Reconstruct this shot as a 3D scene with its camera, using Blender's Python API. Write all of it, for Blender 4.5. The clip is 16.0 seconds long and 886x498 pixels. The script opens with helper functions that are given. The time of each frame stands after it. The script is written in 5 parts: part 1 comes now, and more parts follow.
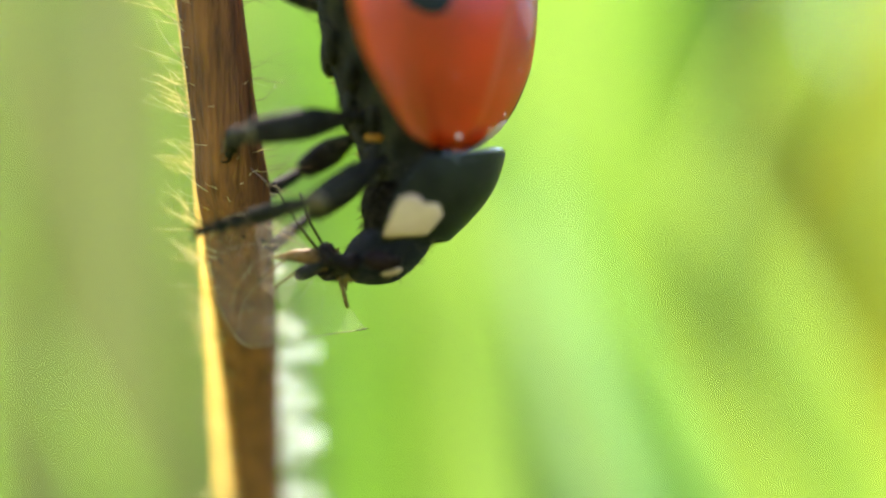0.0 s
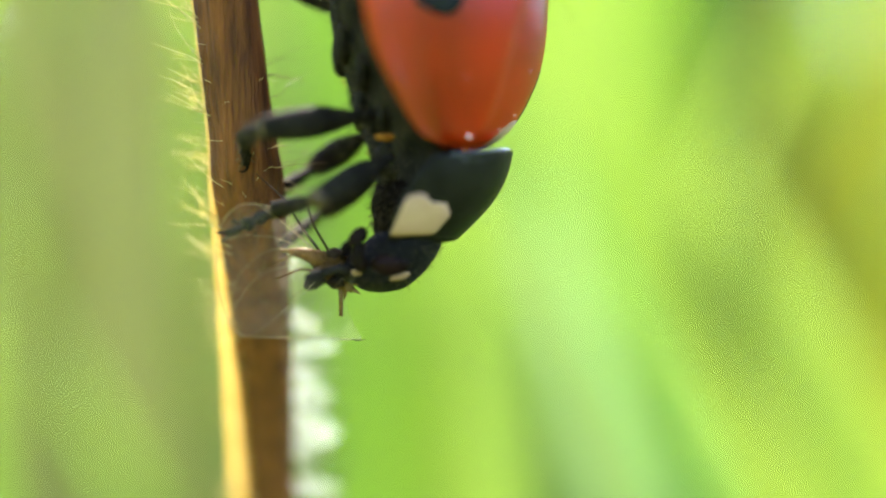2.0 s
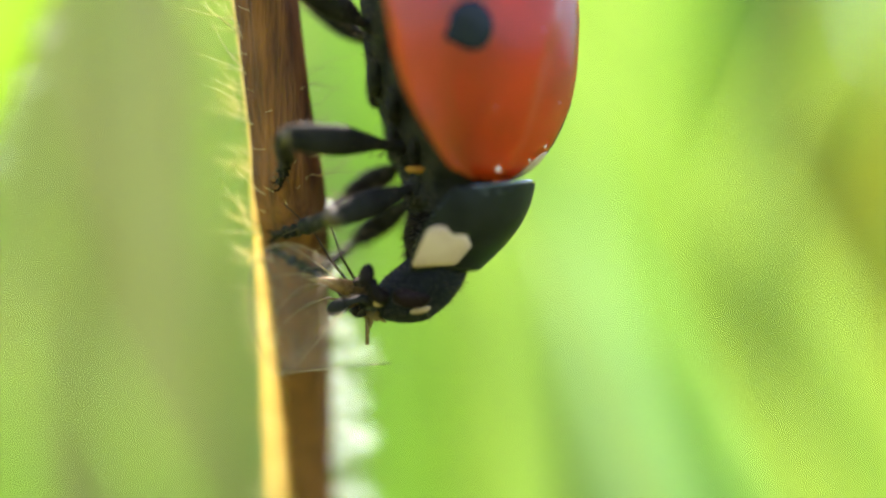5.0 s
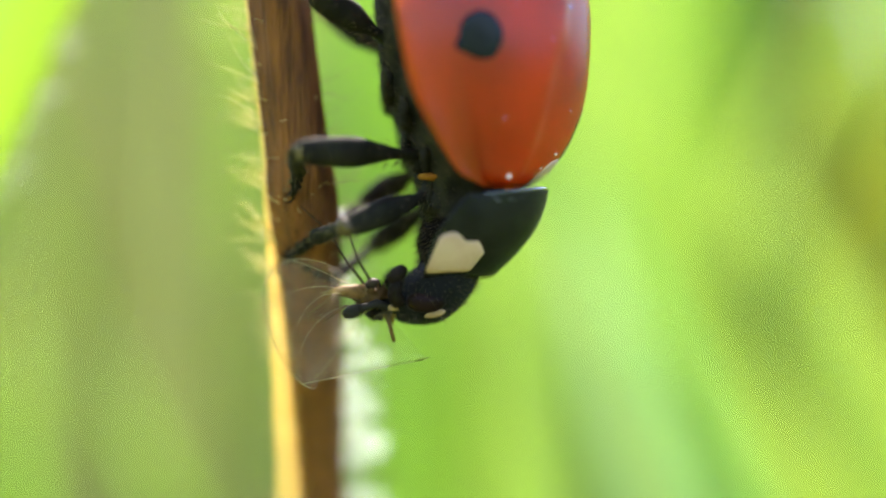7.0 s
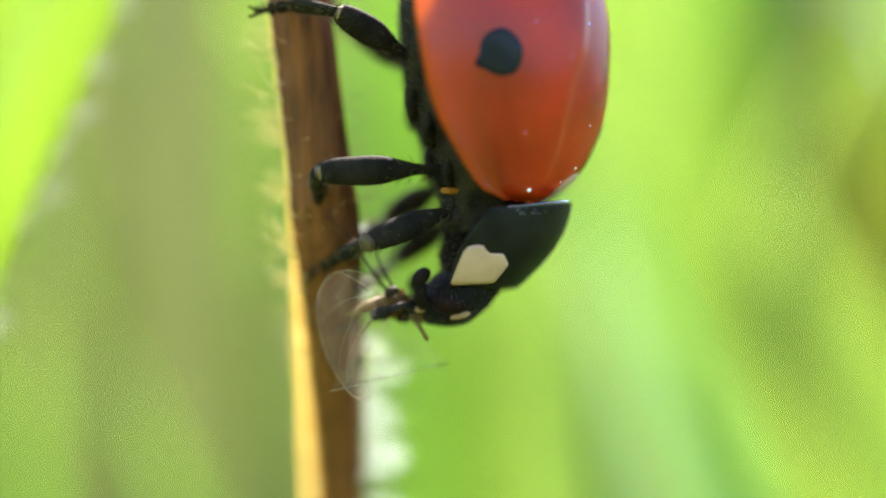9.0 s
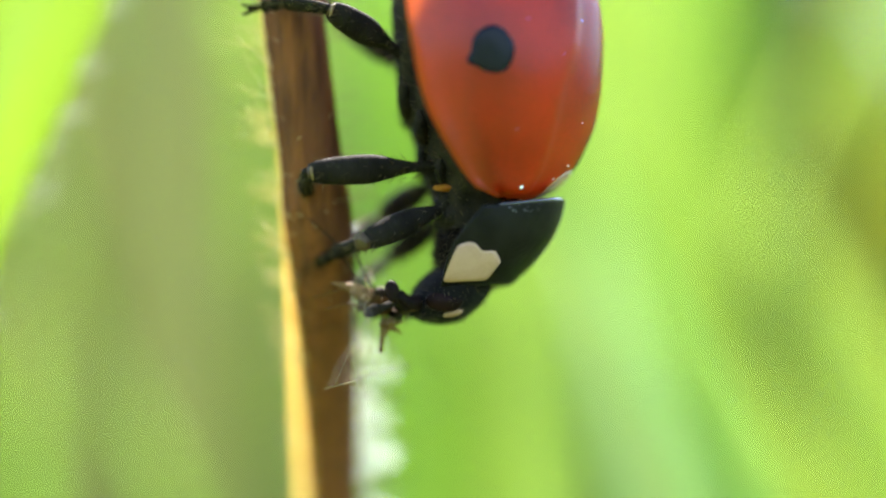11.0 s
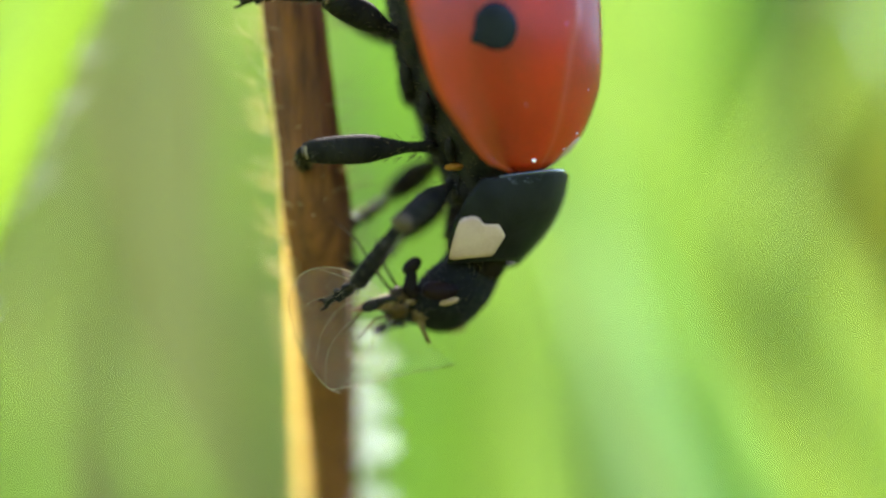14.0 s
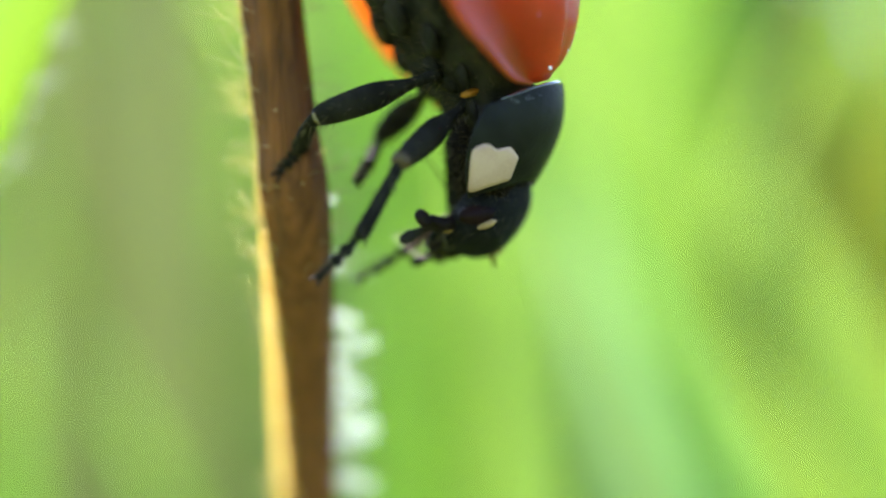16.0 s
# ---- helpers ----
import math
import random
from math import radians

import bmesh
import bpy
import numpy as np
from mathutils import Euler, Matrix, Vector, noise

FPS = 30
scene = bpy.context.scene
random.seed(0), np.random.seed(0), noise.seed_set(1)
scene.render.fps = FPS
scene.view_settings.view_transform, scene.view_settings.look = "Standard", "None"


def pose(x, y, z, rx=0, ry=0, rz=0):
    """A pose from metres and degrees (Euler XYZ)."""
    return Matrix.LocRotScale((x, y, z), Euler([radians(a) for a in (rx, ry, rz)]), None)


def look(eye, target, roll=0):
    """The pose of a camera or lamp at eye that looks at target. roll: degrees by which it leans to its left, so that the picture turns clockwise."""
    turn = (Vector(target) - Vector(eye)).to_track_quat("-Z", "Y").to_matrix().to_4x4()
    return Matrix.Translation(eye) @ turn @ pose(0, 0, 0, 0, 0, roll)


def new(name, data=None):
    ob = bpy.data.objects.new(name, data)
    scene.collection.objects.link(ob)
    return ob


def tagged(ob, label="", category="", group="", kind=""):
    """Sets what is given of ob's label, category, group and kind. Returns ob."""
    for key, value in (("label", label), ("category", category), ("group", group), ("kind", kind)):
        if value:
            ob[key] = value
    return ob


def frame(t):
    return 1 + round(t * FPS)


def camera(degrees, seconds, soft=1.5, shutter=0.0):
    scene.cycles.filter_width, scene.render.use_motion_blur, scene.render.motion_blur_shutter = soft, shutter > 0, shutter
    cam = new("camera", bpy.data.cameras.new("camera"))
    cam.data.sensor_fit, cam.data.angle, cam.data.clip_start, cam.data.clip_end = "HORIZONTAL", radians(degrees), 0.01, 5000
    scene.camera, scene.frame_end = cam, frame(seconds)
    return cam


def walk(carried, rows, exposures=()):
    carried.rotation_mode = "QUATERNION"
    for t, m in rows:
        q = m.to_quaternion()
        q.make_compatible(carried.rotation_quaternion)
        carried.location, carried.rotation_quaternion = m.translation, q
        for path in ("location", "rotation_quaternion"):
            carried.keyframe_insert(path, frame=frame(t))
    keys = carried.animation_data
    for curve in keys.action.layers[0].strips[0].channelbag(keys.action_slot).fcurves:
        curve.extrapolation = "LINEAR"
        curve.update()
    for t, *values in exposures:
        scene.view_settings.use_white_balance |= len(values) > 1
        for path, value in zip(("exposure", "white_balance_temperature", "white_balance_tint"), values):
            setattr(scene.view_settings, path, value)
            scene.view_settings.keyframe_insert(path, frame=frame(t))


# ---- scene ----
MM = 0.001


def mm_pose(x, y, z, rx=0, ry=0, rz=0):
    """A pose from millimetres and degrees."""
    return pose(x * MM, y * MM, z * MM, rx, ry, rz)


def aim(a, b):
    """A pose at a (millimetres) whose z axis points to b."""
    turn = (Vector(b) - Vector(a)).to_track_quat("Z", "Y").to_matrix().to_4x4()
    return Matrix.Translation(Vector(a) * MM) @ turn


# ---- camera: a close-up lens with little depth of field ----
cam = camera(40, 16.0, soft=2.3)
cam.data.dof.use_dof = True
cam.data.dof.focus_distance = 19.25 * MM
cam.data.dof.aperture_fstop = 23
walk(cam, [
    (0, mm_pose(0.426, -19.200, -0.079, 88.992, 0, -2.771)),
    (0.5, mm_pose(0.387, -19.217, -0.142, 88.689, 0, -2.569)),
    (1, mm_pose(0.387, -19.233, -0.189, 88.461, 0, -2.569)),
    (1.5, mm_pose(0.316, -19.289, -0.150, 88.714, 0, -2.139)),
    (2, mm_pose(0.359, -19.345, -0.120, 88.892, 0, -2.317)),
    (2.5, mm_pose(0.336, -19.402, -0.054, 89.269, 0, -2.139)),
    (3, mm_pose(0.300, -19.402, -0.095, 89.068, 0, -1.963)),
    (3.5, mm_pose(0.298, -19.402, -0.151, 88.790, 0, -1.963)),
    (4, mm_pose(0.249, -19.402, -0.137, 88.865, 0, -1.710)),
    (6.5, mm_pose(0.082, -19.712, -0.064, 89.446, 0, -0.650)),
    (7, mm_pose(0.088, -19.724, -0.066, 89.446, 0, -0.675)),
    (7.5, mm_pose(0.055, -19.735, -0.011, 89.725, 0, -0.498)),
    (8, mm_pose(0.042, -19.924, -0.023, 89.774, 0, -0.322)),
    (8.5, mm_pose(0.062, -20.044, -0.031, 89.800, 0, -0.346)),
    (9, mm_pose(-0.001, -20.129, 0.000, 90.002, 0, 0.007)),
    (11.5, mm_pose(0.052, -20.129, -0.004, 89.977, 0, -0.246)),
    (12, mm_pose(0.003, -20.129, -0.026, 89.876, 0, -0.018)),
    (12.5, mm_pose(0.034, -20.129, -0.068, 89.673, 0, -0.170)),
    (13, mm_pose(0.008, -20.129, -0.042, 89.800, 0, -0.045)),
    (13.5, mm_pose(0.030, -20.129, -0.041, 89.800, 0, -0.145)),
    (14, mm_pose(0.050, -20.129, -0.073, 89.649, 0, -0.246)),
    (14.5, mm_pose(0.040, -20.129, -0.047, 89.774, 0, -0.195)),
    (15, mm_pose(0.091, -20.129, -0.124, 89.396, 0, -0.449)),
    (15.5, mm_pose(0.152, -20.129, -0.175, 89.144, 0, -0.750)),
    (16, mm_pose(0.188, -20.129, -0.174, 89.144, 0, -0.927)),
], exposures=[(0, 2.59, 6530, 20), (4, 2.59, 6530, 20), (9, 2.48, 6480, 20), (12, 2.49, 6200, 20), (14, 2.36, 6080, 21), (15.5, 2.33, 6000, 18), (16, 2.44, 5930, 18)])

# ---- light: sun behind the stalk, sky above ----
SUN_UP, SUN_TURN = 52, 2
world = bpy.data.worlds.new("sky")
scene.world = world
world.use_nodes = True
sky = world.node_tree.nodes.new("ShaderNodeTexSky")
sky.sky_type, sky.sun_disc = "NISHITA", False
sky.sun_elevation, sky.sun_rotation = radians(SUN_UP), radians(SUN_TURN)
back = world.node_tree.nodes["Background"]
back.inputs["Strength"].default_value = 0.15
world.node_tree.links.new(sky.outputs[0], back.inputs["Color"])
sun = new("sun", bpy.data.lights.new("sun", "SUN"))
sun.data.energy, sun.data.angle, sun.data.color = 4.5, radians(0.5), (1.0, 0.93, 0.8)
toward = Vector((math.sin(radians(SUN_TURN)) * math.cos(radians(SUN_UP)), math.cos(radians(SUN_TURN)) * math.cos(radians(SUN_UP)), math.sin(radians(SUN_UP))))
sun.matrix_world = look(toward * 2, (0, 0, 0))


# ---- materials ----
def ramp(nodes, links, source, stops):
    r = nodes.new("ShaderNodeValToRGB")
    while len(r.color_ramp.elements) < len(stops):
        r.color_ramp.elements.new(0.5)
    for e, (p, c) in zip(r.color_ramp.elements, stops):
        e.position, e.color = p, (*c, 1)
    links.new(source, r.inputs[0])
    return r.outputs[0]


def surface(name, dark, light, rough=0.5, scale=400.0, stretch=(1, 1, 1), fine=6000.0, bump=0.3, through_light=0.0, coat=0.0, glow=None, metal=0.0, spec=0.5, depth=0.00002, coat_rough=0.12):
    """A grained surface; through_light is the share that light passes through, glow the colour that it then takes."""
    m = bpy.data.materials.new(name)
    m.use_nodes = True
    nodes, links = m.node_tree.nodes, m.node_tree.links
    b = nodes["Principled BSDF"]
    co = nodes.new("ShaderNodeTexCoord")
    mp = nodes.new("ShaderNodeMapping")
    mp.inputs["Scale"].default_value = stretch
    links.new(co.outputs["Object"], mp.inputs[0])
    n1, n2 = nodes.new("ShaderNodeTexNoise"), nodes.new("ShaderNodeTexNoise")
    for n, s, d in ((n1, scale, 5), (n2, fine, 3)):
        n.inputs["Scale"].default_value, n.inputs["Detail"].default_value = s, d
        links.new(mp.outputs[0], n.inputs["Vector"])
    mix = nodes.new("ShaderNodeMath")
    mix.operation = "MULTIPLY_ADD"
    links.new(n2.outputs[0], mix.inputs[0])
    mix.inputs[1].default_value = 0.35
    links.new(n1.outputs[0], mix.inputs[2])
    col = ramp(nodes, links, mix.outputs[0], [(0.45, dark), (0.85, light)])
    links.new(col, b.inputs["Base Color"])
    rr = nodes.new("ShaderNodeMapRange")
    rr.inputs["To Min"].default_value, rr.inputs["To Max"].default_value = max(0.02, rough - 0.12), min(1, rough + 0.15)
    links.new(n2.outputs[0], rr.inputs["Value"])
    links.new(rr.outputs[0], b.inputs["Roughness"])
    b.inputs["Metallic"].default_value, b.inputs["Coat Weight"].default_value = metal, coat
    b.inputs["Coat Roughness"].default_value, b.inputs["Specular IOR Level"].default_value = coat_rough, spec
    if bump:
        bp = nodes.new("ShaderNodeBump")
        bp.inputs["Strength"].default_value, bp.inputs["Distance"].default_value = bump, depth
        links.new(n2.outputs[0], bp.inputs["Height"])
        links.new(bp.outputs[0], b.inputs["Normal"])
    if through_light:
        tr = nodes.new("ShaderNodeBsdfTranslucent")
        if glow:
            tr.inputs[0].default_value = (*glow, 1)
        else:
            links.new(col, tr.inputs[0])
        mx = nodes.new("ShaderNodeMixShader")
        mx.inputs[0].default_value = through_light
        links.new(b.outputs[0], mx.inputs[1])
        links.new(tr.outputs[0], mx.inputs[2])
        links.new(mx.outputs[0], nodes["Material Output"].inputs[0])
    return m


def clear(name, tint, haze, hazed, rough=0.15, gloss=1.0):
    """A thin clear skin: mostly see-through, with a little haze and gloss."""
    m = bpy.data.materials.new(name)
    m.use_nodes = True
    nodes, links = m.node_tree.nodes, m.node_tree.links
    see, tr, gl = nodes.new("ShaderNodeBsdfTransparent"), nodes.new("ShaderNodeBsdfTranslucent"), nodes.new("ShaderNodeBsdfGlossy")
    df = nodes.new("ShaderNodeBsdfDiffuse")
    see.inputs[0].default_value, tr.inputs[0].default_value, df.inputs[0].default_value = (*tint, 1), (*hazed, 1), (*hazed, 1)
    gl.inputs["Roughness"].default_value = rough
    co, n = nodes.new("ShaderNodeTexCoord"), nodes.new("ShaderNodeTexNoise")
    n.inputs["Scale"].default_value, n.inputs["Detail"].default_value = 3500, 4
    links.new(co.outputs["Object"], n.inputs["Vector"])
    k = nodes.new("ShaderNodeMapRange")
    k.inputs["To Min"].default_value, k.inputs["To Max"].default_value = haze * 0.5, haze * 1.5
    links.new(n.outputs[0], k.inputs["Value"])
    a, b, c = (nodes.new("ShaderNodeMixShader") for _ in range(3))
    a.inputs[0].default_value = 0.5
    links.new(tr.outputs[0], a.inputs[1])
    links.new(df.outputs[0], a.inputs[2])
    links.new(k.outputs[0], b.inputs[0])
    links.new(see.outputs[0], b.inputs[1])
    links.new(a.outputs[0], b.inputs[2])
    fr = nodes.new("ShaderNodeFresnel")
    fr.inputs[0].default_value = 1.06
    sheen = nodes.new("ShaderNodeMath")
    sheen.operation = "MULTIPLY"
    sheen.inputs[1].default_value = gloss
    links.new(fr.outputs[0], sheen.inputs[0])
    links.new(sheen.outputs[0], c.inputs[0])
    links.new(b.outputs[0], c.inputs[1])
    links.new(gl.outputs[0], c.inputs[2])
    links.new(c.outputs[0], nodes["Material Output"].inputs[0])
    return m


RED = surface("red_wing_case", (0.1, 0.004, 0.002), (0.5, 0.03, 0.007), 0.42, 620, fine=14000, bump=0.2, coat=0.7, spec=0.2, through_light=0.47, glow=(1.0, 0.46, 0.07), coat_rough=0.24)
SPOT = surface("black_spot", (0.004, 0.005, 0.008), (0.009, 0.011, 0.016), 0.3, 900, fine=16000, bump=0.03, coat=0.12, spec=0.1)
DOWN = surface("brown_down", (0.07, 0.052, 0.026), (0.16, 0.125, 0.06), 0.6, 3000, bump=0, through_light=0.4)
NETTED = surface("netted_black", (0.002, 0.002, 0.002), (0.007, 0.007, 0.007), 0.75, 6000, (1, 1, 2.2), 22000, 1.0, spec=0.14, depth=0.00003)
RIM = surface("glossy_black_rim", (0.003, 0.003, 0.004), (0.008, 0.008, 0.009), 0.16, 3000, fine=20000, bump=0.03, coat=1.0, spec=0.6)
BLACK = surface("black_shell", (0.003, 0.003, 0.0025), (0.011, 0.011, 0.009), 0.45, 2500, fine=26000, bump=0.5, spec=0.12)
LEG = surface("black_leg", (0.005, 0.0045, 0.004), (0.024, 0.021, 0.016), 0.75, 900, (0.25, 0.25, 1.6), 19000, 1.0, spec=0.06, depth=0.000025)
BELLY = surface("dark_belly", (0.005, 0.005, 0.0035), (0.032, 0.028, 0.019), 0.88, 2500, fine=22000, bump=0.6, spec=0.06)
THROAT = surface("brown_black_throat", (0.003, 0.0022, 0.0016), (0.016, 0.011, 0.006), 0.9, 4000, fine=22000, bump=0.6, spec=0.03)
SCUFF = surface("grey_scuff", (0.03, 0.035, 0.04), (0.12, 0.13, 0.14), 0.5, 3000, fine=20000, bump=0.2, spec=0.4)
CREAM = surface("cream_patch", (0.37, 0.225, 0.17), (0.5, 0.33, 0.26), 0.6, 1800, fine=26000, bump=0.2, spec=0.2)
TAN = surface("tan_mark", (0.22, 0.13, 0.055), (0.36, 0.23, 0.11), 0.6, 2500, fine=26000, bump=0.2, spec=0.2)
EYE = surface("dark_red_eye", (0.004, 0.002, 0.002), (0.014, 0.006, 0.005), 0.35, 3000, fine=40000, bump=0.3, spec=0.05)
CLUB = surface("brown_club", (0.004, 0.003, 0.002), (0.014, 0.008, 0.006), 0.6, 4000, fine=30000, bump=0.4, spec=0.08)
JOINT = surface("orange_joint", (0.3, 0.1, 0.01), (0.5, 0.22, 0.03), 0.5, 3000, fine=20000, bump=0.2, through_light=0.3, spec=0.2)
AMBER = surface("amber_joint", (0.05, 0.03, 0.012), (0.13, 0.085, 0.035), 0.5, 3000, fine=20000, bump=0.3, through_light=0.3)
KNEE = surface("tan_knee_rim", (0.16, 0.11, 0.05), (0.34, 0.26, 0.14), 0.5, 3000, fine=20000, bump=0.3, spec=0.3)
STALK = surface("brown_stalk", (0.055, 0.019, 0.007), (0.21, 0.076, 0.022), 0.6, 5200, (1, 1, 0.11), 22000, 1.0, spec=0.2, depth=0.00006)
STRAW_EDGE = surface("straw_edge", (0.7, 0.54, 0.22), (0.86, 0.74, 0.38), 0.6, 1500, (1, 1, 0.15), 8000, 0.4, through_light=0.6)
AMBER_STRIP = surface("amber_strip", (0.3, 0.15, 0.04), (0.55, 0.32, 0.1), 0.6, 1500, (1, 1, 0.15), 8000, 0.4, through_light=0.5)
LOOSE = surface("brown_hair", (0.2, 0.14, 0.06), (0.45, 0.36, 0.18), 0.5, 2000, bump=0, through_light=0.4)
HAIR = surface("pale_hair", (0.8, 0.68, 0.34), (0.95, 0.87, 0.58), 0.4, 2000, bump=0, through_light=0.65)
WHITE_HAIR = surface("white_hair", (0.8, 0.8, 0.7), (0.95, 0.95, 0.9), 0.3, 2000, bump=0, through_light=0.5)
APHID = surface("brown_aphid", (0.022, 0.012, 0.004), (0.15, 0.08, 0.022), 0.5, 3500, fine=20000, bump=0.4, through_light=0.4, glow=(0.25, 0.15, 0.05), spec=0.15)
HORN = surface("tan_torn_skin", (0.16, 0.09, 0.03), (0.34, 0.22, 0.09), 0.5, 3500, fine=20000, bump=0.4, through_light=0.45, spec=0.15)
APHID_DARK = surface("dark_aphid", (0.015, 0.01, 0.006), (0.05, 0.032, 0.018), 0.6, 3000, fine=20000, bump=0.4, spec=0.08)
WING = clear("clear_wing", (0.985, 0.98, 0.955), 0.026, (0.85, 0.8, 0.66), rough=0.25, gloss=0.04)
VEIN = surface("wing_vein", (0.3, 0.24, 0.13), (0.55, 0.46, 0.28), 0.5, 3000, bump=0, through_light=0.6)
FLAKE = clear("clear_flake", (0.95, 0.97, 0.95), 0.09, (0.85, 0.9, 0.85))
DROP = surface("dew_drop", (0.85, 0.83, 0.8), (0.95, 0.95, 0.92), 0.08, 3000, bump=0, spec=0.8)


def grass(name, dark, light, share=0.5):
    return surface(name, dark, light, 0.45, 60, (1, 1, 0.06), 900, 0.3, through_light=share, depth=0.0002, spec=0.2)


FRESH = grass("fresh_grass", (0.31, 0.48, 0.07), (0.46, 0.64, 0.11), 0.55)
OLIVE = grass("olive_grass", (0.34, 0.38, 0.1), (0.5, 0.54, 0.18))
LIME = grass("lime_grass", (0.36, 0.5, 0.09), (0.53, 0.66, 0.17), 0.6)
YELLOW = grass("yellow_grass", (0.42, 0.45, 0.05), (0.6, 0.62, 0.1), 0.55)
DRY = grass("dry_grass", (0.3, 0.31, 0.095), (0.43, 0.43, 0.15), 0.45)
# shade among the far blades is put into this dark colour
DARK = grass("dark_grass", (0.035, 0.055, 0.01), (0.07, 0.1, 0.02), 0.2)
TEAL = grass("teal_grass", (0.2, 0.44, 0.16), (0.3, 0.58, 0.26), 0.6)
BLUE = grass("blue_green_grass", (0.42, 0.56, 0.25), (0.58, 0.72, 0.36), 0.6)
SOIL = surface("meadow_ground", (0.05, 0.07, 0.015), (0.16, 0.2, 0.05), 0.9, 3, fine=60, bump=0.5, depth=0.02)
HEDGE = surface("far_foliage", (0.04, 0.09, 0.015), (0.12, 0.22, 0.05), 0.8, 0.25, fine=2, bump=0.5, depth=0.3)


# ---- building helpers (millimetres) ----
def part(name, bm, material, parent=None, label="", scale=MM, flat=False):
    for v in bm.verts:
        v.co *= scale
    bmesh.ops.recalc_face_normals(bm, faces=bm.faces)
    me = bpy.data.meshes.new(name)
    bm.to_mesh(me)
    bm.free()
    for p in me.polygons:
        p.use_smooth = not flat
    me.materials.append(material)
    ob = new(name, me)
    if parent:
        ob.parent = parent
    return tagged(ob, label)


def lathe_rings(bm, rings, closed=True, caps=True):
    """Skin over rings of points."""
    vs = [[bm.verts.new(p) for p in r] for r in rings]
    n = len(vs[0])
    for a, b in zip(vs, vs[1:]):
        for i in range(n if closed else n - 1):
            j = (i + 1) % n
            bm.faces.new((a[i], a[j], b[j], b[i]))
    if caps and closed:
        bm.faces.new(vs[0])
        bm.faces.new(vs[-1])
    return vs


def tube(bm, pts, radii, n=8, flatten=1.0):
    """A tapered tube through pts."""
    pts = [Vector(p) for p in pts]
    rings = []
    side = None
    for i, p in enumerate(pts):
        d = (pts[min(i + 1, len(pts) - 1)] - pts[max(i - 1, 0)]).normalized()
        if side is None:
            side = d.orthogonal().normalized()
        side = (side - d * side.dot(d)).normalized()
        up = d.cross(side)
        r = radii[i]
        rings.append([p + side * math.cos(k * math.tau / n) * r + up * math.sin(k * math.tau / n) * r * flatten for k in range(n)])
    lathe_rings(bm, rings)


def blob(bm, centre, radii, seg=20, rows=12, rough=0.0, freq=4.0, turn=None):
    """A rounded lump."""
    c = Vector(centre)
    rings = []
    for i in range(1, rows):
        th = math.pi * i / rows
        ring = []
        for k in range(seg):
            ph = math.tau * k / seg
            d = Vector((math.sin(th) * math.cos(ph), math.sin(th) * math.sin(ph), math.cos(th)))
            s = 1 + rough * noise.noise(d * freq + c)
            q = Vector((d.x * radii[0] * s, d.y * radii[1] * s, d.z * radii[2] * s))
            ring.append(c + (turn @ q if turn else q))
        rings.append(ring)
    lathe_rings(bm, rings)


def curve(stops, x):
    """Smooth value between stops of (place, value)."""
    if x <= stops[0][0]:
        return stops[0][1]
    for i in range(len(stops) - 1):
        (a, va), (b, vb) = stops[i], stops[i + 1]
        if x <= b:
            pa, pv = stops[max(i - 1, 0)], stops[min(i + 2, len(stops) - 1)]
            ma = (vb - pa[1]) / (b - pa[0]) if b > pa[0] else 0
            mb = (pv[1] - va) / (pv[0] - a) if pv[0] > a else 0
            h, u = b - a, (x - a) / (b - a)
            return (2 * u**3 - 3 * u**2 + 1) * va + (u**3 - 2 * u**2 + u) * h * ma + (3 * u**2 - 2 * u**3) * vb + (u**3 - u**2) * h * mb
    return stops[-1][1]


def sheet(bm, f, us, vs, thick):
    """A curved plate f(u, v) with thickness along its normal, closed all round."""
    nu, nv = len(us), len(vs)
    top, low = [], []
    for u in us:
        for v in vs:
            p = f(u, v)
            e = 1e-3
            du = f(min(u + e, us[-1]), v) - f(max(u - e, us[0]), v)
            dv = f(u, min(v + e, vs[-1])) - f(u, max(v - e, vs[0]))
            n = du.cross(dv)
            n = n.normalized() if n.length > 1e-12 else Vector((0, 0, 1))
            top.append(bm.verts.new(p + n * thick / 2))
            low.append(bm.verts.new(p - n * thick / 2))
    at = lambda i, k: i * nv + k
    for i in range(nu - 1):
        for k in range(nv - 1):
            q = (at(i, k), at(i + 1, k), at(i + 1, k + 1), at(i, k + 1))
            bm.faces.new([top[j] for j in q])
            bm.faces.new([low[j] for j in reversed(q)])
    rim = [at(i, 0) for i in range(nu)] + [at(nu - 1, k) for k in range(1, nv)] + [at(i, nv - 1) for i in range(nu - 2, -1, -1)] + [at(0, k) for k in range(nv - 2, 0, -1)]
    for a, b in zip(rim, rim[1:] + rim[:1]):
        bm.faces.new((top[a], top[b], low[b], low[a]))


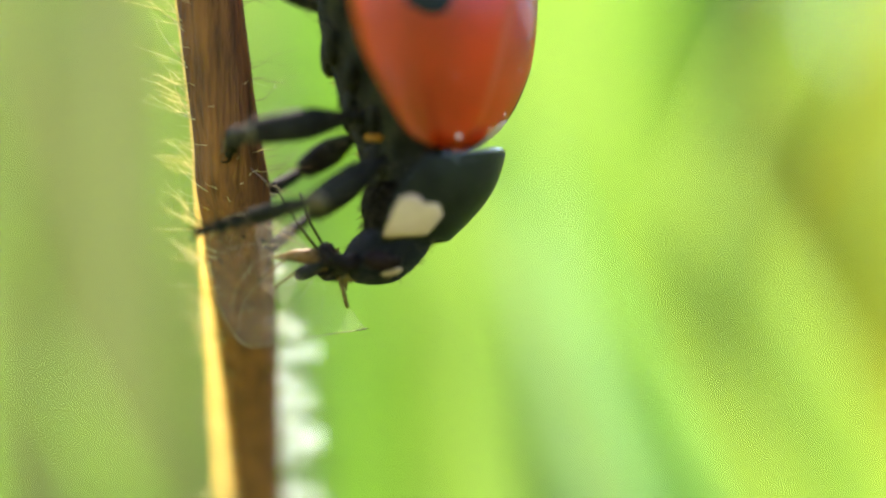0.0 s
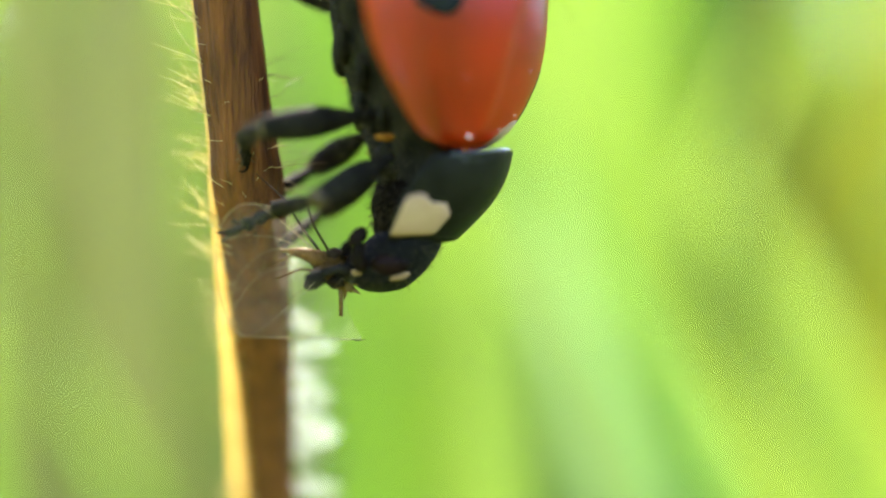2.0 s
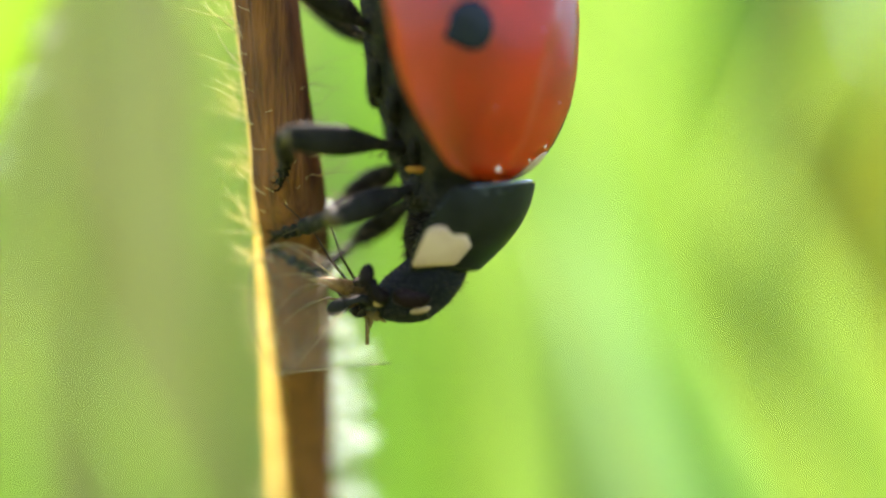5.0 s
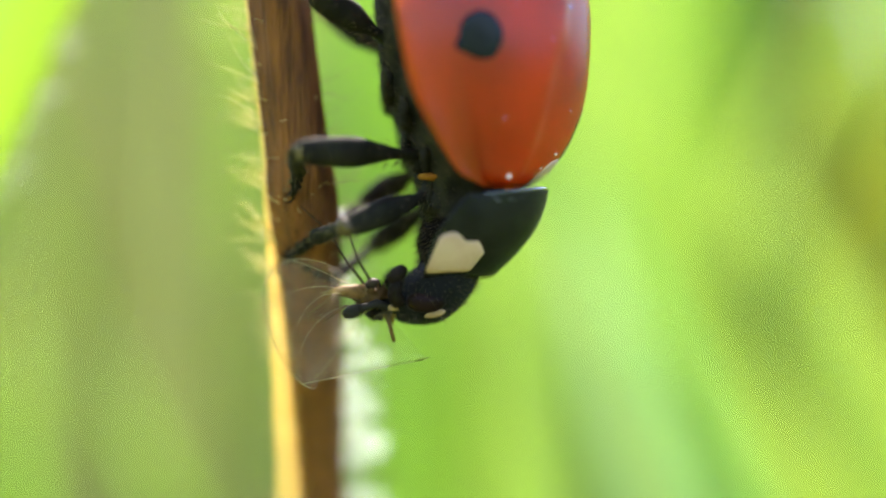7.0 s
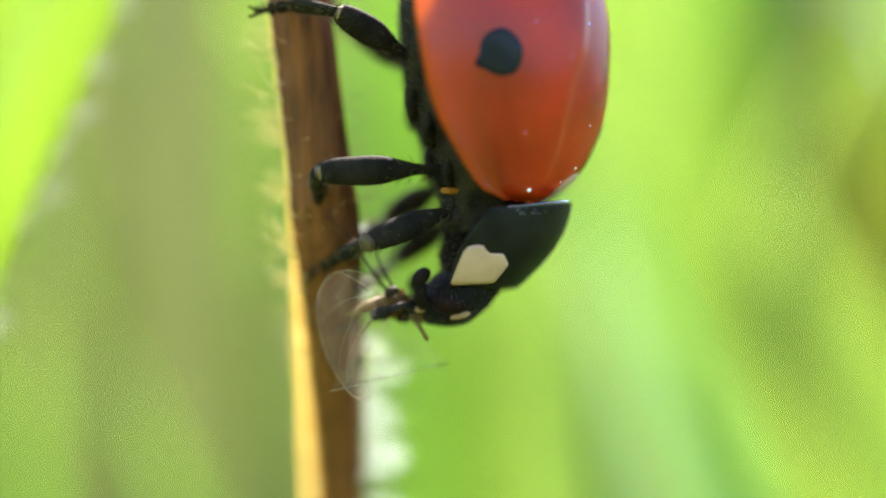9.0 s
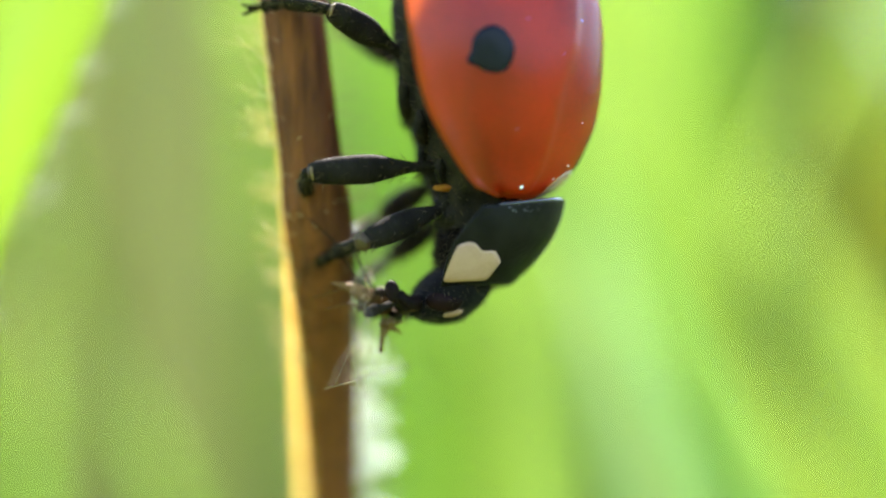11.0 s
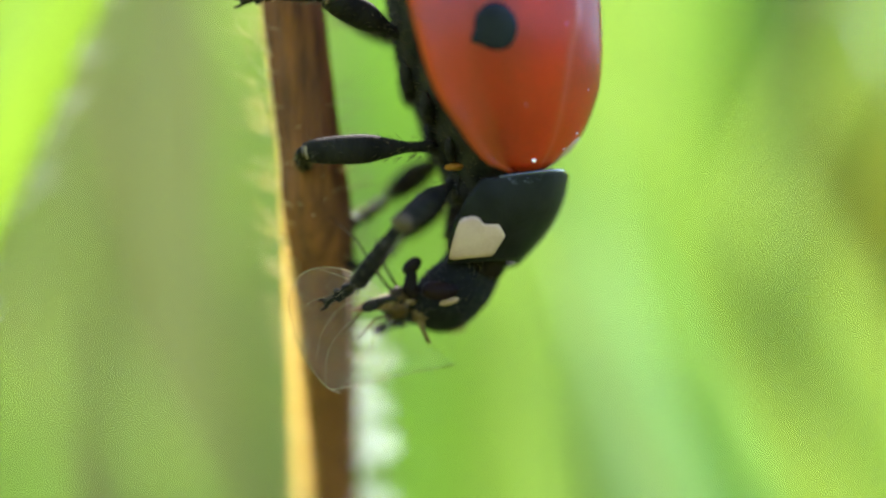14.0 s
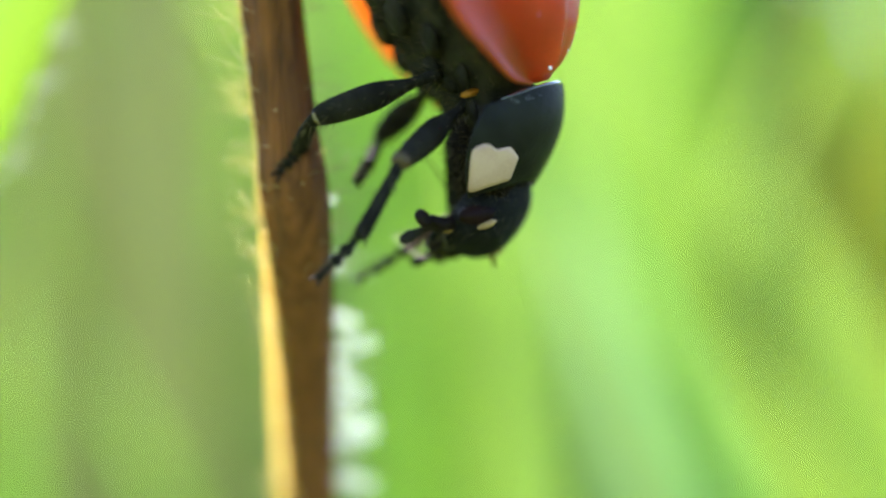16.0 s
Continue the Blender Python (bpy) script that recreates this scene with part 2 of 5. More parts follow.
def stain(bm, f, centre, size, shape, lift, rings=5, seg=36):
    """A thin raised patch on the plate f round (u, v); shape gives the outline's radius by angle."""
    def place(r, a):
        k = 1 if r == 0 else shape(a)
        u, v = centre[0] + r * k * size[0] * math.cos(radians(a)), centre[1] + r * k * size[1] * math.sin(radians(a))
        e = 1e-3
        n = (f(u + e, v) - f(u - e, v)).cross(f(u, v + e) - f(u, v - e)).normalized()
        p = f(u, v)
        return p, n if n.dot(p - Vector((-0.5, 0, p.z))) > 0 else -n
    def row(r, up):
        out = []
        for k in range(seg):
            p, n = place(r, 360 * k / seg)
            out.append(bm.verts.new(p + n * lift * up))
        return out
    p, n = place(0, 0)
    mid = bm.verts.new(p + n * lift)
    rows = [row(i / rings, 1) for i in range(1, rings + 1)] + [row(1.02, -0.4)]
    for k in range(seg):
        j = (k + 1) % seg
        bm.faces.new((mid, rows[0][k], rows[0][j]))
        for a, b in zip(rows, rows[1:]):
            bm.faces.new((a[k], b[k], b[j], a[j]))


def outline(corners, centre, size):
    """The radius by angle of a closed outline of corners, in units of size."""
    pts = [((u - centre[0]) / size[0], (v - centre[1]) / size[1]) for u, v in corners]
    polar = sorted((math.degrees(math.atan2(q, p)) % 360, math.hypot(p, q)) for p, q in pts)
    polar = [(polar[-1][0] - 360, polar[-1][1])] + polar + [(polar[0][0] + 360, polar[0][1])]

    def radius(a):
        a %= 360
        for (a0, r0), (a1, r1) in zip(polar, polar[1:]):
            if a0 <= a <= a1:
                x0, y0, x1, y1 = r0 * math.cos(radians(a0)), r0 * math.sin(radians(a0)), r1 * math.cos(radians(a1)), r1 * math.sin(radians(a1))
                dx, dy = math.cos(radians(a)), math.sin(radians(a))
                den = dx * (y1 - y0) - dy * (x1 - x0)
                return abs((x0 * (y1 - y0) - y0 * (x1 - x0)) / den) if abs(den) > 1e-9 else r0
        return 1
    return lambda a: sum(radius(a + d) for d in (-4, 0, 4)) / 3


def steps(a, b, n):
    return [a + (b - a) * i / n for i in range(n + 1)]


# ---- ground and far distance ----
def ground():
    bm = bmesh.new()
    n = 60
    vs = []
    for i in range(n + 1):
        for k in range(n + 1):
            x, y = ((2 * q / n - 1) for q in (i, k))
            x, y = math.copysign(abs(x) ** 3, x) * 150, math.copysign(abs(y) ** 3, y) * 150
            vs.append(bm.verts.new((x, y, -0.26 + 0.02 * noise.noise((x * 2, y * 2, 0)))))
    for i in range(n):
        for k in range(n):
            a = i * (n + 1) + k
            bm.faces.new((vs[a], vs[a + n + 1], vs[a + n + 2], vs[a + 1]))
    tagged(part("ground", bm, SOIL, scale=1), "mossy meadow soil under the tall grass", "ground", kind="structure")
    bm = bmesh.new()
    rings = []
    for h in range(7):
        ring = []
        for k in range(120):
            a = math.tau * k / 120
            w = 1 + 0.25 * noise.noise((math.cos(a) * 6, math.sin(a) * 6, h))
            r = 110 - h * 1.2 * w
            ring.append((r * math.cos(a), r * math.sin(a), -1 + h * 2.2 * w))
        rings.append(ring)
    lathe_rings(bm, rings, caps=False)
    tagged(part("backdrop", bm, HEDGE, scale=1), "distant green hedge round the meadow", "hedge", kind="structure")


def blade(bm, foot, tip, width, bend, face, n=7, keel=0.18):
    """One grass blade: a tapered, bent, keeled strip with thickness. Metres."""
    foot, tip = Vector(foot), Vector(tip)
    out = Vector((math.cos(face), math.sin(face), 0))
    side = Vector((-math.sin(face), math.cos(face), 0))
    rings = []
    for i in range(n + 1):
        s = i / n
        c = foot.lerp(tip, s) + out * bend * 4 * s * (1 - s)
        w = width / 2 * (0.55 + 0.9 * s - 1.4 * s**3) if s < 1 else width * 0.02
        w = max(w, width * 0.02)
        th = width * 0.03
        rings.append([c - side * w, c + out * (w * keel - th), c + side * w, c + out * (w * keel + th)])
    lathe_rings(bm, rings)


def stand():
    """The blades of the meadow beyond, too many to count."""
    rnd = random.Random(5)
    for name, mat, count, lab in (("meadow_grass", FRESH, 900, "fresh green meadow grass in dense stand"), ("meadow_grass", LIME, 900, "bright lime meadow grass lit from behind"), ("meadow_grass", DRY, 260, "dry straw-coloured grass among the green")):
        bm = bmesh.new()
        for _ in range(count):
            r = 0.34 + 1.9 * rnd.random() ** 1.4
            a = rnd.uniform(-0.62, 0.62)
            x, y = r * math.sin(a), r * math.cos(a)
            top = rnd.uniform(0.12, 0.42) * r
            blade(bm, (x, y, -0.27), (x + rnd.gauss(0, 0.25) * (top + 0.26), y + rnd.gauss(0, 0.1), top), rnd.uniform(0.006, 0.016), rnd.uniform(-0.03, 0.03), rnd.uniform(0, math.tau))
        tagged(part(name, bm, mat, scale=1), lab, "grass", kind="stuff")
    # unseen blades beside and behind the camera, added to cut reflected sky
    bm = bmesh.new()
    for _ in range(2600):
        a, r = rnd.uniform(0.66, math.tau - 0.66), 0.2 + 2.0 * rnd.random() ** 1.2
        x, y = r * math.sin(a), r * math.cos(a)
        h = -0.1 + r * rnd.uniform(0.0, 0.35)
        blade(bm, (x, y, -0.27), (x + rnd.gauss(0, 0.05), y + rnd.gauss(0, 0.05), h), rnd.uniform(0.004, 0.01), rnd.uniform(-0.02, 0.02), rnd.uniform(0, math.tau))
    tagged(part("meadow_grass", bm, FRESH, scale=1), "unseen green meadow grass round the camera, added to dim the sky", "grass", kind="stuff")


def backdrop_blades():
    """The single broad blades behind the stalk: x where they cross the eye's level minus and plus 31 mm, depth, width (mm), tip height."""
    rows = (
        (46.3, 42.1, 240, 63.4, LIME, 104, "broad lime grass blade lit from behind"),
        (2.9, -1.4, 250, 65.8, FRESH, 108, "fresh green grass blade lit from behind"),
        (20.4, 16.9, 215, 40.9, LIME, 94, "broad lime grass blade lit from behind"),
        (85.0, 81.5, 345, 51.0, FRESH, 180, "fresh green grass blade lit from behind"),
        (-12.8, -16.3, 190, 29.3, FRESH, 80, "fresh green grass blade lit from behind"),
        (-20.0, -20.0, 165, 20.0, OLIVE, 75, "dull olive-green grass blade"),
        (-34.0, -33.0, 140, 26.0, DRY, 70, "broad faded khaki blade"),
        (-52.0, -50.0, 175, 32.0, DRY, 75, "broad faded khaki blade"),
        (-74.0, -72.0, 200, 34.0, DRY, 78, "broad faded khaki blade"),
        (79.2, 77.2, 240, 32.0, DARK, 120, "dark olive grass blade, shade put into its colour"),
        (99.0, 96.6, 254, 32.0, YELLOW, 110, "yellow-green grass blade beside a dark one"),
        (122.0, 120.0, 245, 40.0, YELLOW, 110, "yellow-green grass blade lit from behind"),
        (54.9, 26.1, 110, 24.0, LIME, 11, "broad lime grass blade leaning, lit from behind"),
        (43.5, 9.8, 118, 18.4, LIME, 24, "broad lime grass blade leaning, lit from behind"),
        (29.9, 2.5, 82, 7.1, TEAL, 9, "narrow blue-green blade leaning across lime ones"),
        (22.4, 6.9, 90, 14.1, BLUE, 3, "pale sage-green blade leaning across lime ones"),
        (9.8, 3.3, 96, 17.5, LIME, 9, "short broad lime grass blade lit from behind"),
        (-1.0, -3.9, 100, 14.6, FRESH, 1, "short fresh green grass blade"),
        (-22.6, -54.9, 92, 8.5, FRESH, 3, "green blade leaning across faded ones"),
        (-43.9, -49.5, 105, 16.7, FRESH, -7, "short fresh green grass blade"),
    )
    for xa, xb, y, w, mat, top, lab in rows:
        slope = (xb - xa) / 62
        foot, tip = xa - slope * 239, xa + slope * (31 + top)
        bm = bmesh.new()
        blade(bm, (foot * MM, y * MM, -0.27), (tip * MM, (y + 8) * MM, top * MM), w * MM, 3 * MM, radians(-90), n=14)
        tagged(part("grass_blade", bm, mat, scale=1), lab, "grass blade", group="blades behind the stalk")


# ---- the stalk ----
AXIS_X = [(-270, 6), (-60, 0.5), (-20, -1.9), (-4.2, -2.0), (-2.9, -1.97), (-1.5, -1.93), (0, -1.97), (1.3, -2.09), (2.7, -2.25), (4.2, -2.43), (12, -3.3), (60, -7)]
AXIS_Y = [(-270, 50), (-60, 26), (-20, 12), (-4.2, 3.9), (-1.5, 1.8), (0, 0.8), (1.5, 0.5), (4.2, 0.5), (12, 0.8), (60, 4)]
GIRTH = [(-270, 0.9), (-20, 0.45), (-4.2, 0.45), (-1.5, 0.49), (-0.3, 0.54), (0.6, 0.58), (1.3, 0.53), (4.2, 0.52), (20, 0.45), (60, 0.3)]


def stalk_at(z):
    return Vector((curve(AXIS_X, z), curve(AXIS_Y, z), z))


def stalk():
    root = tagged(new("plant_stalk"), "dry brown hairy plant stalk with straw-yellow edge", "plant stalk")
    root.empty_display_size = 0.002
    zs = [-270 + i * 15 for i in range(17)] + steps(-20, -6, 20)[:-1] + steps(-6, 7, 130) + [8, 10, 14, 20, 30, 45, 60]
    bm = bmesh.new()
    rings = []
    for z in zs:
        c, r = stalk_at(z), curve(GIRTH, z)
        ring = []
        for k in range(36):
            a = math.tau * k / 36
            rib = 1 + 0.035 * math.cos(7 * a + 0.15 * z) + 0.04 * noise.noise((math.cos(a) * 2.5, math.sin(a) * 2.5, z * 0.5)) + 0.03 * noise.noise((math.cos(a) * 7, math.sin(a) * 7, z * 1.2))
            ring.append(c + Vector((math.cos(a), math.sin(a) * 0.92, 0)) * r * rib)
        rings.append(ring)
    lathe_rings(bm, rings)
    part("stem", bm, STALK, root, "brown ribbed stem")

    # translucent straw-coloured strip, added along the left for the backlit glow
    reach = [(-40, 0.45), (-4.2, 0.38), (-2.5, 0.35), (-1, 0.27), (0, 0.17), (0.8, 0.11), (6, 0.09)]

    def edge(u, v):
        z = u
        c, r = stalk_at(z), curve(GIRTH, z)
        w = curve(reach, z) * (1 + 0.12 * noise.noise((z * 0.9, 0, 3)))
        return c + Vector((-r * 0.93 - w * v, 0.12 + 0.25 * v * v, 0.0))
    bm = bmesh.new()
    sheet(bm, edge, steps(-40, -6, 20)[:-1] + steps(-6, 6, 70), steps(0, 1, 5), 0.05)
    part("edge_strip", bm, STRAW_EDGE, root, "translucent straw-yellow strip for the backlit edge")
    # narrower amber strip, added to grade the straw colour towards the stem
    bm = bmesh.new()
    sheet(bm, lambda u, v: edge(u, 0.5 * v) + Vector((0.02, -0.05, 0)), steps(-40, -6, 20)[:-1] + steps(-6, 6, 70), steps(0, 1, 4), 0.03)
    part("grading_strip", bm, AMBER_STRIP, root, "amber strip that grades the straw edge into brown")

    rnd = random.Random(11)

    def hair(bm, z, a, length, r, droop=0.0, curl=0.3, up=0.0):
        c, g = stalk_at(z), curve(GIRTH, z)
        out = Vector((math.cos(a), math.sin(a) * 0.92, 0))
        p = c + out * g * 0.96
        d = (out + Vector((rnd.gauss(0, 0.15), rnd.gauss(0, 0.2), up + rnd.gauss(0, 0.2)))).normalized()
        pts = [p.copy()]
        for i in range(6):
            p = p + d * length / 6
            d = (d + Vector((rnd.gauss(0, curl * 0.3), rnd.gauss(0, curl * 0.3), droop * 0.3 + rnd.gauss(0, curl * 0.3)))).normalized()
            pts.append(p.copy())
        tube(bm, pts, [r * (1 - 0.14 * i) for i in range(7)], n=4)

    # fringe of short backlit hairs on the sunny side; the white ones stand in clumps
    clumps = (-0.75, -1.75, -2.2, -2.75, -3.4, -3.9, -4.6, -5.3, -6.2, -7.4, -8.5)
    for name, mat, span, count, lo, hi, ang, spread, up, lab, rad in (
        ("hair_fringe", HAIR, (-12, 8), 150, 0.12, 0.5, math.pi, 0.5, 0.3, "short yellow backlit hairs", 0.008),
        ("long_hairs", HAIR, (-8, 8), 40, 0.5, 1.0, math.pi, 0.35, 0.3, "longer yellow hairs", 0.008),
        ("loose_hairs", LOOSE, (-0.5, 8), 60, 0.3, 1.1, 0.0, 0.4, 0.1, "fine curled brown hairs", 0.009),
        ("face_hairs", HAIR, (-5, 8), 60, 0.12, 0.4, -math.pi / 2, 0.9, 0.2, "fine flattened hairs on the stem", 0.005),
        ("white_tuft", WHITE_HAIR, (-9, -0.6), 130, 0.3, 1.1, 0.25, 0.45, -0.1, "white glistening hairs", 0.0045),
    ):
        bm = bmesh.new()
        for _ in range(count):
            z = rnd.choice(clumps) + rnd.gauss(0, 0.13) if name == "white_tuft" else rnd.uniform(*span)
            hair(bm, z, ang + rnd.gauss(0, spread), rnd.uniform(lo, hi), rad * rnd.uniform(0.7, 1.2), curl=0.9 if name == "loose_hairs" else 0.25, up=up)
        tagged(part(name, bm, mat, root, lab), kind="stuff")

    # clumps of longer hairs that spring from one place
    bm = bmesh.new()
    for _ in range(20):
        z0, a0 = rnd.uniform(-7, 8), math.pi + rnd.gauss(0, 0.25)
        for _ in range(rnd.randint(3, 6)):
            hair(bm, z0 + rnd.gauss(0, 0.07), a0 + rnd.gauss(0, 0.15), rnd.uniform(0.4, 1.0), 0.0085, curl=0.5, up=0.75)
    tagged(part("hair_tuft", bm, HAIR, root, "tufts of backlit yellow hairs"), kind="stuff")

    # loose clear scales that catch the sun; the 0.35 one is added for a glint
    for z, dx, dz, w, h, tilt in ((-1.7, 0.55, 0, 0.7, 0.4, 20), (-2.45, 0.6, 0, 1.0, 0.4, -8), (-2.75, 0.6, 0, 0.7, 0.3, 25), (-3.2, 0.5, 0, 0.9, 0.4, 10), (-3.6, 0.72, 0, 1.15, 0.55, 30), (-4.4, 0.6, 0, 1.0, 0.45, -10), (-5.2, 0.6, 0, 1.0, 0.4, 15), (-0.8, 0.5, 0, 0.35, 0.25, 0), (0.35, 0.5, 0, 0.3, 0.25, 0)):
        c = stalk_at(z)

        def scale_at(u, v, w=w, h=h):
            return Vector((u * w, 0.08 * math.sin(3 * u) + 0.05 * v * v, v * h * (1 - 0.25 * u)))
        bm = bmesh.new()
        sheet(bm, scale_at, steps(0, 1, 6), steps(-0.5, 0.5, 5), 0.012)
        bmesh.ops.transform(bm, matrix=Matrix.Translation(c + Vector((curve(GIRTH, z) * 0.7, 0.1, dz))) @ pose(0, 0, 0, 15, tilt, 20), verts=bm.verts)
        part("dry_scale", bm, FLAKE, root, "clear dry scale")


def near_leaf():
    """The broad hairy leaf close by, of which the edge shows."""
    root = tagged(new("hairy_leaf"), "bright yellow-green hairy leaf blade lit from behind", "leaf")

    def f(u, v):
        z = -70 + 100 * u
        edge = curve([(-70, 6.5), (-20, -11.0), (-1, -6.65), (1.9, -5.45), (3.5, -4.75), (10, -3.4), (30, -4)], z)
        w = curve([(-70, 3), (-10, 8), (10, 9), (30, 1)], z)
        return Vector(((edge - w * v) * 0.9, -4.4 + 3.0 * v * v - 1.2 * v + 0.15 * math.cos(v * 40), z * 0.9))
    bm = bmesh.new()
    sheet(bm, f, steps(0, 1, 60), steps(0, 1, 40), 0.12)
    part("leaf_blade", bm, LEAF, root)
    rnd = random.Random(3)
    bm = bmesh.new()
    for _ in range(170):
        u = rnd.uniform(0.5, 0.85)
        p = f(u, rnd.uniform(0, 0.02))
        d = Vector((1, rnd.gauss(0, 0.4), rnd.gauss(0.3, 0.5))).normalized()
        ln = rnd.uniform(0.15, 0.7)
        tube(bm, [p, p + d * ln * 0.5, p + d * ln + Vector((0, 0, 0.08))], [0.014, 0.01, 0.003], n=4)
    tagged(part("leaf_hairs", bm, WHITE_HAIR, root, "white hairs along the edge"), kind="stuff")


LEAF = surface("bright_leaf", (0.345, 0.47, 0.04), (0.51, 0.64, 0.09), 0.5, 500, (1, 1, 0.05), 3000, 0.4, through_light=0.5, depth=0.00005)


# ---- the ladybird: x dorsal, z to the tail, y to its far side ----
E_LOW = [(-0.13, -0.4), (-0.04, -0.66), (0.05, -0.8), (0.45, -1.1), (1.07, -1.45), (1.7, -1.63), (2.93, -1.78), (4.2, -1.6), (5.2, -1.15), (5.8, -0.7)]
E_TOP = [(-0.13, 0.26), (-0.04, 0.46), (0.05, 0.6), (0.26, 0.82), (0.7, 1.1), (1.31, 1.33), (2.2, 1.43), (3.0, 1.41), (4.2, 1.1), (5.2, 0.35), (5.8, -0.5)]
E_WID = [(-0.13, 1.25), (-0.04, 1.45), (0.05, 1.56), (0.26, 1.72), (0.55, 1.9), (1.0, 2.08), (1.6, 2.25), (2.3, 2.35), (3.0, 2.33), (4.2, 1.98), (5.2, 1.25), (5.8, 0.25)]


def case_at(side):
    def f(u, v):
        """u along the body 0..1, v from the margin 0 to the seam 1."""
        z = -0.13 + 5.93 * u
        lo, hi, w = curve(E_LOW, z), curve(E_TOP, z), curve(E_WID, z)
        a = v * math.pi / 2
        lip = 0.15 * math.exp(-((v / 0.045) ** 2)) - 0.1 * math.exp(-(((v - 0.16) / 0.065) ** 2))
        s, c = math.sin(a), math.cos(a)
        # a lengthwise fold: rises slowly from the margin, drops towards the seam
        d = v - curve([(0, 0.43), (0.2, 0.463), (0.3, 0.49), (0.4, 0.55), (1, 0.6)], u)
        crest = 0.11 * (math.exp(-((d / 0.16) ** 2)) if d < 0 else math.exp(-((d / 0.045) ** 2))) * min(1, 0.5 + u * 2)
        lip += crest * 0.8
        return Vector((lo + (hi - lo) * s**0.92 + crest * 0.5, side * (w * c**0.8 + lip + 0.004), z + 0.1 * v**3 * math.exp(-max(z, 0) * 4)))
    return f


def pron_at(side):
    def f(u, v):
        """u from the rear edge 0 to the front edge 1, v from the margin 0 to the midline 1."""
        rear_top, rear_low = Vector((0.82, 0, 0.02)), Vector((-0.6, -1.48, -0.3))
        front_top, front_low = Vector((-0.08, 0, -1.44)), Vector((-1.24, -0.82, -1.5))
        top = rear_top.lerp(front_top, u) + Vector((0.19, 0, -0.03)) * math.sin(u * math.pi)
        low = rear_low.lerp(front_low, u) + Vector((-0.13, -0.24, 0.02)) * math.sin(u * math.pi)
        a = v * math.pi / 2
        s, c = math.sin(a), math.cos(a)
        p = Vector((low.x + (top.x - low.x) * s, low.y * c**0.85, low.z + (top.z - low.z) * v**1.2))
        p += Vector((-0.03, 0, -0.13)) * v**5 * (1 - u) ** 6
        lip = 0.05 * math.exp(-((v / 0.06) ** 2))
        p.y -= lip
        p.y *= -side
        return p
    return f


def leg_mesh(kind, length, thick):
    """femur, tibia or tarsus along z, from 0 to its length."""
    bm = bmesh.new()
    n = 14
    if kind == "femur":
        prof = [(0, 0.5), (0.2, 0.42), (0.34, 0.7), (0.52, 1.08), (0.75, 1.06), (0.93, 0.86), (1.0, 0.62)]
    elif kind == "tibia":
        prof = [(0, 0.62), (0.06, 0.78), (0.3, 0.92), (0.6, 1.05), (0.88, 1.16), (0.96, 1.12), (1.0, 0.7)]
    if kind != "tarsus":
        m = 22
        tube(bm, [(0.03 * math.sin(math.pi * i / m), 0, length * i / m) for i in range(m + 1)], [thick / 2 * curve(prof, i / m) for i in range(m + 1)], n=n, flatten=0.8)
    else:
        # two heart-shaped pads, each split at its end, then the slender claw joint
        z = 0.0
        for frac, w in ((0.4, 1.2), (0.3, 1.25)):
            h, m = length * frac, 9
            tube(bm, [(0, 0, z + h * 0.85 * k / m) for k in range(m + 1)], [thick / 2 * w * (0.34 + 0.6 * (k / m) ** 1.3) * (1 if k < m else 0.75) for k in range(m + 1)], n=12, flatten=0.62)
            for q in (-1, 1):
                blob(bm, (0.01, q * thick * 0.2 * w, z + h * 0.82), (thick * 0.22 * w, thick * 0.22 * w, h * 0.2), 10, 8, 0.15)
            z += h * 0.82
        tube(bm, [(0, 0, z - 0.02), (-0.02, 0, z + (length - z) * 0.5), (0.01, 0, length * 0.97)], [thick * 0.2, thick * 0.24, thick * 0.3], n=10)
    return bm


